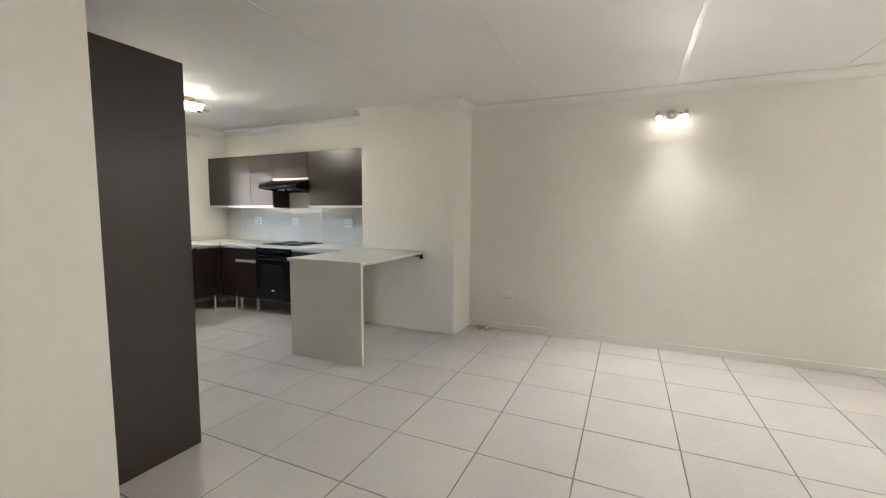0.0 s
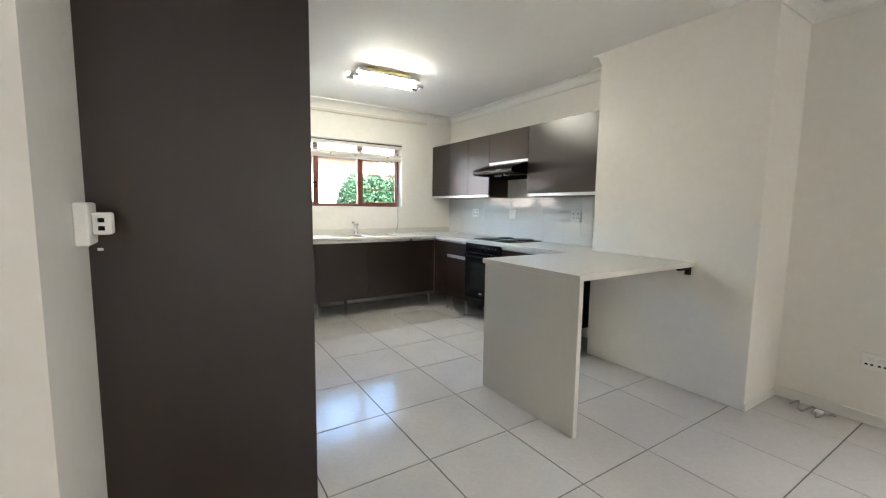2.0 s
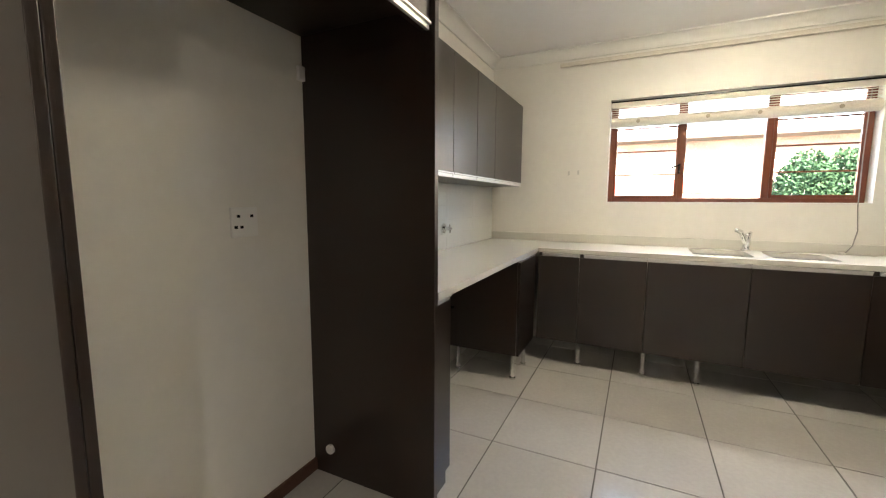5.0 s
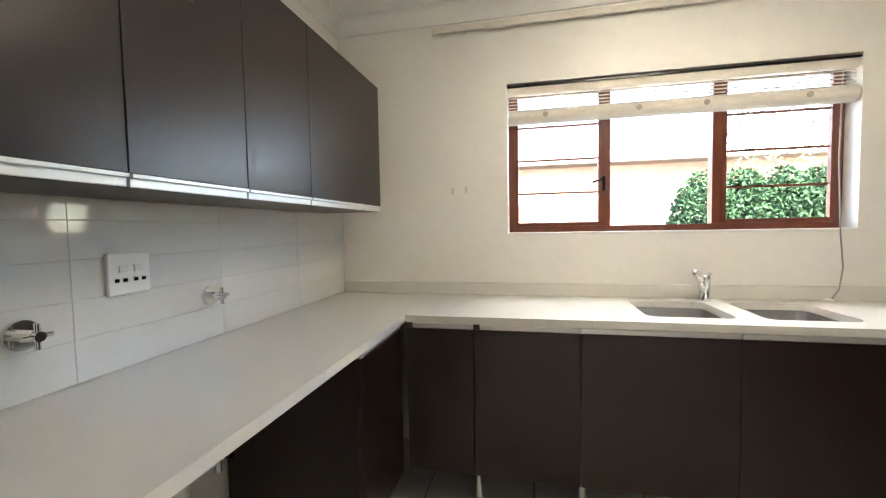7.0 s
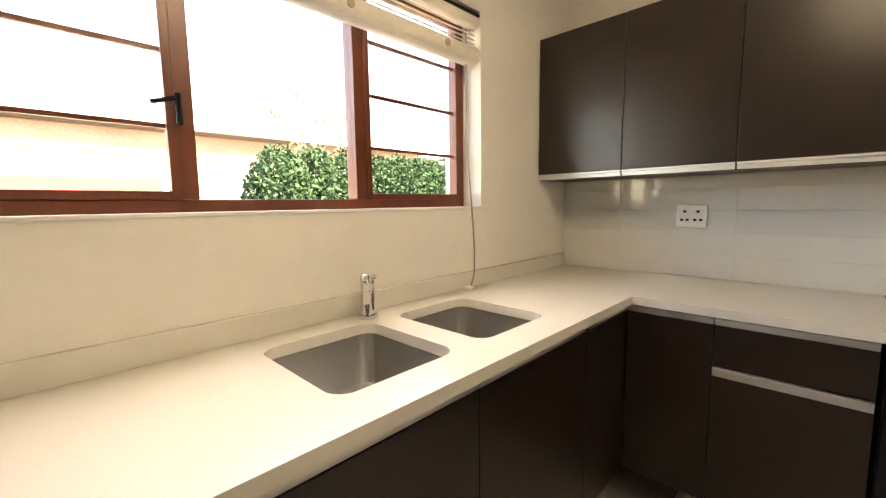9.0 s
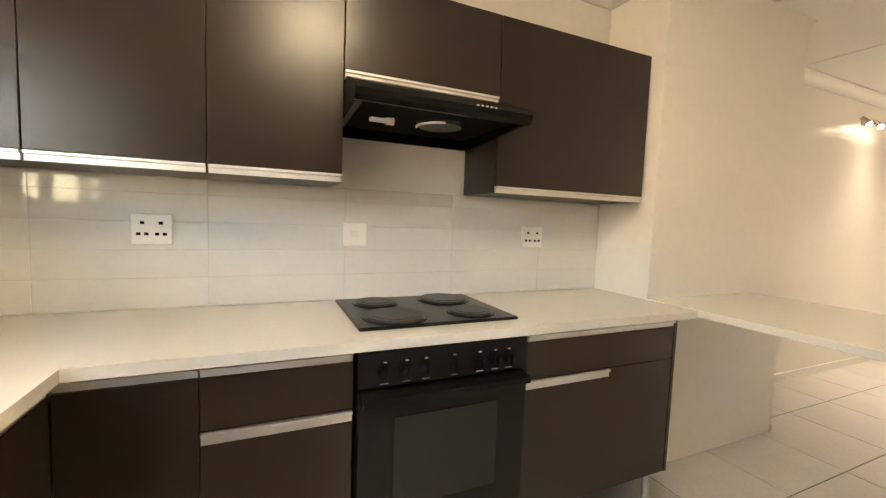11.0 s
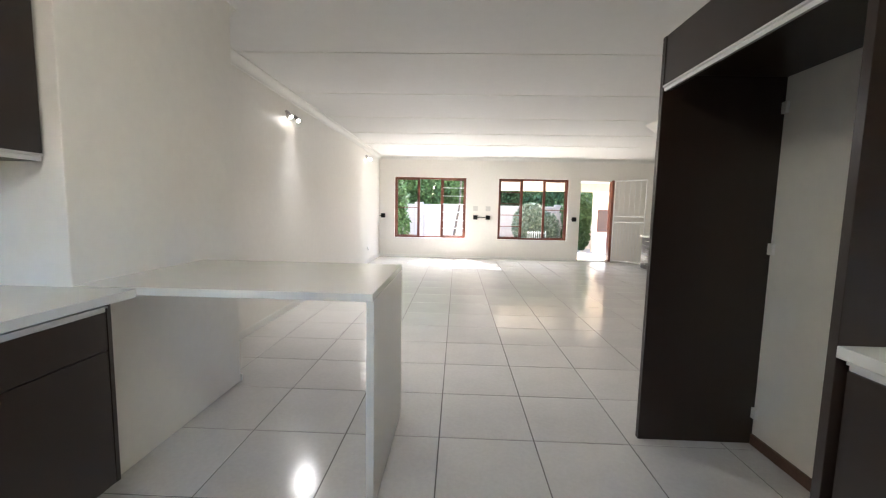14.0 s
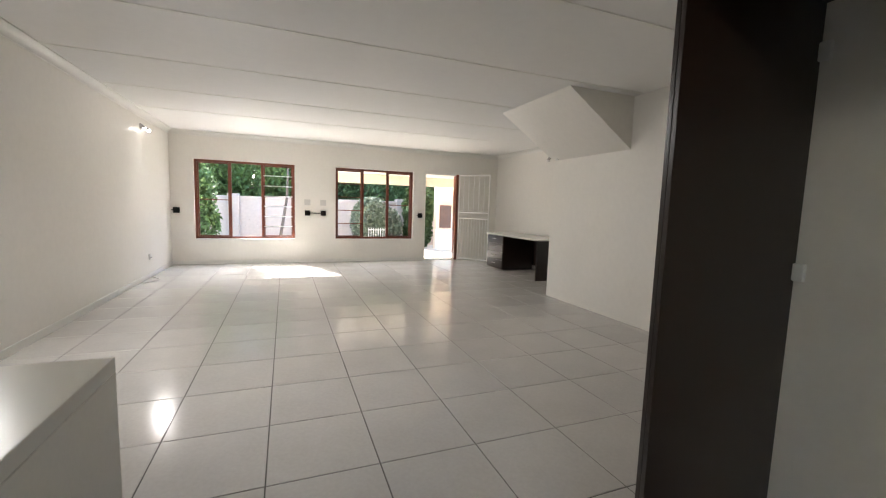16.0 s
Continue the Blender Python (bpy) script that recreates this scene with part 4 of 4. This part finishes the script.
def foliage(name, label, category, clumps, leaf, count, size, trunk=None, seed=1):
    """Leaves scattered through overlapping clumps of (centre, radii), with an optional trunk and limbs."""
    rnd = random.Random(seed)
    c0 = clumps[0][0]
    t = thing(name, (c0[0], c0[1], -0.16), label, category)
    verts, faces = [], []
    weight = [r[0] * r[1] * r[2] for _, r in clumps]
    for _ in range(count):
        (cx, cy, cz), (rx, ry, rz) = rnd.choices(clumps, weight)[0]
        d = Vector((rnd.gauss(0, 1), rnd.gauss(0, 1), rnd.gauss(0, 1))).normalized() * (0.55 + 0.5 * rnd.random() ** 0.6)
        p = Vector((cx + d.x * rx, cy + d.y * ry, cz + d.z * rz))
        if p.z < -0.1:
            continue
        q = Euler((rnd.uniform(-1.2, 1.2), rnd.uniform(-1.2, 1.2), rnd.uniform(0, 6.3))).to_matrix()
        s = size * rnd.uniform(0.6, 1.4)
        n = len(verts)
        for u, v, wv in ((-0.5, 0, 0), (0, -0.28, 0.06), (0.6, 0, 0), (0, 0.28, 0.06)):
            verts.append(p + q @ Vector((u * s, v * s, wv * s)) - Vector((c0[0], c0[1], -0.16)))
        faces += [(n, n + 1, n + 2), (n, n + 2, n + 3)]
    me = bpy.data.meshes.new("crown")
    me.from_pydata([tuple(v) for v in verts], [], faces)
    me.materials.append(leaf)
    ob = new("crown", me)
    ob.parent = t
    if trunk:
        bm = bmesh.new()
        (x, y, h, r) = trunk
        a = Vector((x, y, -0.16))
        b = Vector((x + 0.1, y, h * 0.5))
        tube(bm, a, b, r, r * 0.8, 10)
        for c, rr in clumps:
            tube(bm, b, Vector(c), r * 0.55, r * 0.15, 7)
        part("trunk", bm, BARK, t)
    else:
        bm = bmesh.new()
        for c, rr in clumps:
            tube(bm, Vector((c[0], c[1], -0.16)), Vector(c), 0.05, 0.02, 6)
        part("stems", bm, BARK, t)
    return t


# south garden: boundary wall, shrubs, trees, patio roof, braai wall
wl = thing("garden_wall", (-2, -15.9, -0.16), "cream plastered garden wall behind the shrubs", "garden wall")
part("wall", boxes((-9, 3.5, -16.0, -15.8, -0.16, 1.35)), GARDENWALL, wl)
part("coping", boxes((-9, 3.5, -16.03, -15.77, 1.35, 1.41), bevel=0.01), GARDENWALL, wl)
for i, x in enumerate((-8.0, -5.5, -3.0, -0.5, 2.0)):
    part("pier", boxes((x - 0.15, x + 0.15, -16.06, -15.74, -0.16, 1.48), bevel=0.01), GARDENWALL, wl)
foliage("garden_tree", "leafy green tree behind the garden wall", "tree", [((0.6, -17.2, 2.3), (1.5, 0.8, 1.1)), ((-0.9, -17.4, 2.2), (1.3, 0.8, 1.1)), ((-2.3, -17.3, 2.1), (1.2, 0.8, 1.1)), ((1.9, -17.0, 2.4), (1.4, 0.9, 1.2))], LEAF, 26000, 0.12, (0.4, -17.2, 2.6, 0.12), 3)
foliage("garden_tree", "dark green tree beside the patio", "tree", [((-3.6, -17.6, 2.2), (1.3, 0.8, 1.1)), ((-5.0, -17.4, 2.1), (1.3, 0.8, 1.1)), ((-6.5, -17.5, 2.2), (1.4, 0.8, 1.1)), ((-8.0, -17.5, 2.2), (1.3, 0.8, 1.2))], LEAF2, 24000, 0.12, (-4.4, -17.6, 2.6, 0.12), 4)
# two top clumps are added above window height to cut the sun patch
foliage("leafy_shrub", "tall leafy shrub outside the lounge window", "shrub", [((0.45, -14.2, 1.5), (0.75, 0.7, 0.9)), ((0.2, -14.3, 0.7), (0.55, 0.6, 0.7)), ((0.6, -14.2, 2.5), (0.75, 0.6, 0.7)), ((0.7, -14.2, 3.6), (0.7, 0.6, 0.8))], LEAF, 9000, 0.12, None, 5)
foliage("rounded_shrub", "rounded grey-green shrub beside the patio", "shrub", [((-4.35, -15.0, 0.75), (0.6, 0.5, 0.75)), ((-4.9, -15.1, 0.6), (0.45, 0.45, 0.6))], GREYLEAF, 9000, 0.08, None, 6)
foliage("leafy_shrub", "dark shrub near the patio door", "shrub", [((-5.9, -15.1, 1.2), (0.5, 0.5, 0.8)), ((-5.9, -15.1, 0.5), (0.45, 0.5, 0.6))], LEAF2, 6000, 0.12, None, 7)
# added belt: closes gaps between crowns and keeps sky out of floor reflections
foliage("backdrop_trees", "added belt of dense green trees hiding gaps and sky", "trees", [((-10 + i * 1.9, -20.0, 3.2), (1.6, 0.9, 3.0)) for i in range(9)], LEAF2, 40000, 0.24, None, 11)
leaner = thing("leaning_tree", (-1.75, -14.9, -0.16), "thin bare leaning trunk against the garden wall", "tree")
bm = bmesh.new()
tube(bm, (-1.7, -14.9, -0.16), (-1.95, -15.0, 1.4), 0.05, 0.035, 8)
tube(bm, (-1.95, -15.0, 1.4), (-2.0, -15.0, 2.6), 0.035, 0.015, 8)
part("trunk", bm, BARK, leaner)

pr = thing("patio_roof", (-5.0, -13.0, 2.2), "peach painted patio roof on a beam", "patio roof")
# roof carried east to x -2.2, an added end that blocks a sun patch
part("roof_slab", boxes((-9.0, -2.2, -13.95, SOUTH - T - 0.002, 2.12, 2.25)), TRIM, pr, "white roof underside")
part("beam", boxes((-9.0, -2.2, -14.15, -13.951, 1.86, 2.25), bevel=0.01), PEACH, pr)
bw = thing("braai_wall", (-7.3, -14.4, -0.03), "cream plastered patio wall with a brown hatch", "patio wall")
part("wall", boxes((-9.0, -6.22, -14.5, -14.3, -0.03, 1.90)), PEACH, bw)
part("ledge", boxes((-9.0, -6.20, -14.3, -14.0, -0.03, 0.58), bevel=0.01), TRIM, bw, "white plastered ledge")
ht = part("hatch_frame", boxes((-6.72, -6.33, -14.3, -14.285, 0.63, 1.33), bevel=0.004), REDWOOD, bw, "brown wooden frame")
part("hatch_panel", boxes((-6.70, -6.35, -14.285, -14.28, 0.65, 1.31), bevel=0.002), SKIRT, ht)
tr = thing("low_railing", (-4.45, -14.44, -0.03), "low white picket railing by the shrub", "railing")
for i in range(9):
    part("picket", boxes((-4.75 + i * 0.07, -4.735 + i * 0.07, -14.45, -14.435, -0.03, 0.60)), GATEWHITE, tr)
part("rail", boxes((-4.76, -4.15, -14.435, -14.42, 0.53, 0.55)), GATEWHITE, tr)

# north yard: hedge, neighbour's house
foliage("hedge", "clipped green hedge outside the kitchen window", "hedge", [((-0.15 + i * 0.42, 3.5 - 0.03 * i, 0.95), (0.42, 0.55, 1.0)) for i in range(7)], HEDGE, 90000, 0.055, None, 8)
nh = thing("neighbour_house", (-3, 10, -0.16), "white neighbouring house with a brown band shaded by the eaves", "house")
part("wall", boxes((-16, 9, 10.0, 10.3, -0.16, 2.45)), GARDENWALL, nh)
part("eaves_band", boxes((-16, 9, 9.96, 10.3, 2.45, 3.0), bevel=0.01), EAVES_BAND, nh)
part("roof", prism(bmesh.new(), ((9.7, 3.2), (9.7, 3.32), (15.0, 3.8), (15.0, 3.2)), "x", -16, 9), ROOF, nh)
part("gutter", boxes((-16, 9, 9.5, 9.7, 3.05, 3.34), bevel=0.03), ALU, nh, "pale metal gutter")
part("red_panel", boxes((-3.4, 0.0, 9.95, 10.0, 1.53, 1.94), bevel=0.01), REDPAINT, nh, "red painted panel")
foliage("bare_tree", "sparse pale tree beyond the hedge", "tree", [((2.9, 8.0, 3.4), (1.2, 0.9, 0.9))], GREYLEAF, 700, 0.10, (2.9, 8.0, 3.0, 0.06), 9)


# ---- pieces of floor and splashback ----
def piece_mesh(name, dx, dy, dz, material, bevel):
    return mesh_of(boxes((-dx / 2, dx / 2, -dy / 2, dy / 2, 0, dz), bevel=0) if not bevel else chamfer(dx, dy, dz, bevel), name, material)


def chamfer(dx, dy, dz, c):
    """A slab with its upper edge taken off."""
    bm = bmesh.new()
    rings = []
    for i, z in ((0, 0), (0, dz - c), (c, dz)):
        rings.append([bm.verts.new((sx * (dx / 2 - i), sy * (dy / 2 - i), z)) for sx, sy in ((-1, -1), (1, -1), (1, 1), (-1, 1))])
    bm.faces.new(rings[2])
    for p, q in zip(rings, rings[1:]):
        for i in range(4):
            bm.faces.new((p[i], p[(i + 1) % 4], q[(i + 1) % 4], q[i]))
    return bm


TX, TY, OX, OY, J = 0.5200, 0.5310, -2.325, -1.800, 0.006
cache = {}
rnd = random.Random(2)
i0, i1 = math.floor((WEST_A - OX) / TX), math.ceil((EAST_L - OX) / TX)
j0, j1 = math.floor((SOUTH - OY) / TY), math.ceil((0 - OY) / TY)
for i in range(i0, i1):
    for j in range(j0, j1):
        x0, x1 = max(OX + i * TX, WEST_A), min(OX + (i + 1) * TX, EAST_L)
        y0, y1 = max(OY + j * TY, SOUTH), min(OY + (j + 1) * TY, 0.0)
        if x1 - x0 < 0.03 or y1 - y0 < 0.03:
            continue
        if (x1 < WEST_L and y0 > -7.6) or (x1 < WEST_K and y0 > STUB_S):
            continue
        key = (round(x1 - x0, 3), round(y1 - y0, 3))
        if key not in cache:
            cache[key] = piece_mesh("tile", x1 - x0 - J, y1 - y0 - J, 0.0055, TILE, 0.0015)
        ob = new("tile", cache[key])
        ob.parent = floor
        ob.location = ((x0 + x1) / 2, (y0 + y1) / 2, -0.0055 + rnd.uniform(-0.0003, 0.0003))
        ob.rotation_euler = (rnd.uniform(-0.0008, 0.0008), rnd.uniform(-0.0008, 0.0008), 0)


def splashback(name, x, side, y0, y1, off, label):
    """Rows of wall tiles 0.515 by 0.104 m on a grout bed."""
    bed = structure(name, boxes((x, x + side * 0.004, y0, y1, CTR + 0.001, UZ0 - 0.001)), LIGHT_GROUT, label, "splashback")
    for z0, z1 in ((CTR + 0.002, 1.03), (1.03, 1.134), (1.134, 1.238), (1.238, 1.342), (1.342, UZ0 - 0.002)):
        y = off
        while y > y0:
            a, b = max(y - 0.515, y0), min(y, y1)
            if b - a > 0.02:
                key = (name, round(b - a, 3), round(z1 - z0, 3))
                if key not in cache:
                    cache[key] = piece_mesh("tile", z1 - z0 - 0.002, b - a - 0.002, 0.006, SPLASH, 0.0008)
                ob = new("tile", cache[key])
                ob.parent = bed
                ob.location = (x, (a + b) / 2, (z0 + z1) / 2)
                ob.rotation_euler = (0, side * math.pi / 2, 0)
            y -= 0.515


splashback("splashback_east", 0.006, -1, PIER_N, -0.001, 0.187, "white glossy wall tiles behind the hob")
splashback("splashback_west", WEST_K + 0.001, 1, -2.356, -0.001, -0.0, "white glossy wall tiles above the west worktop")
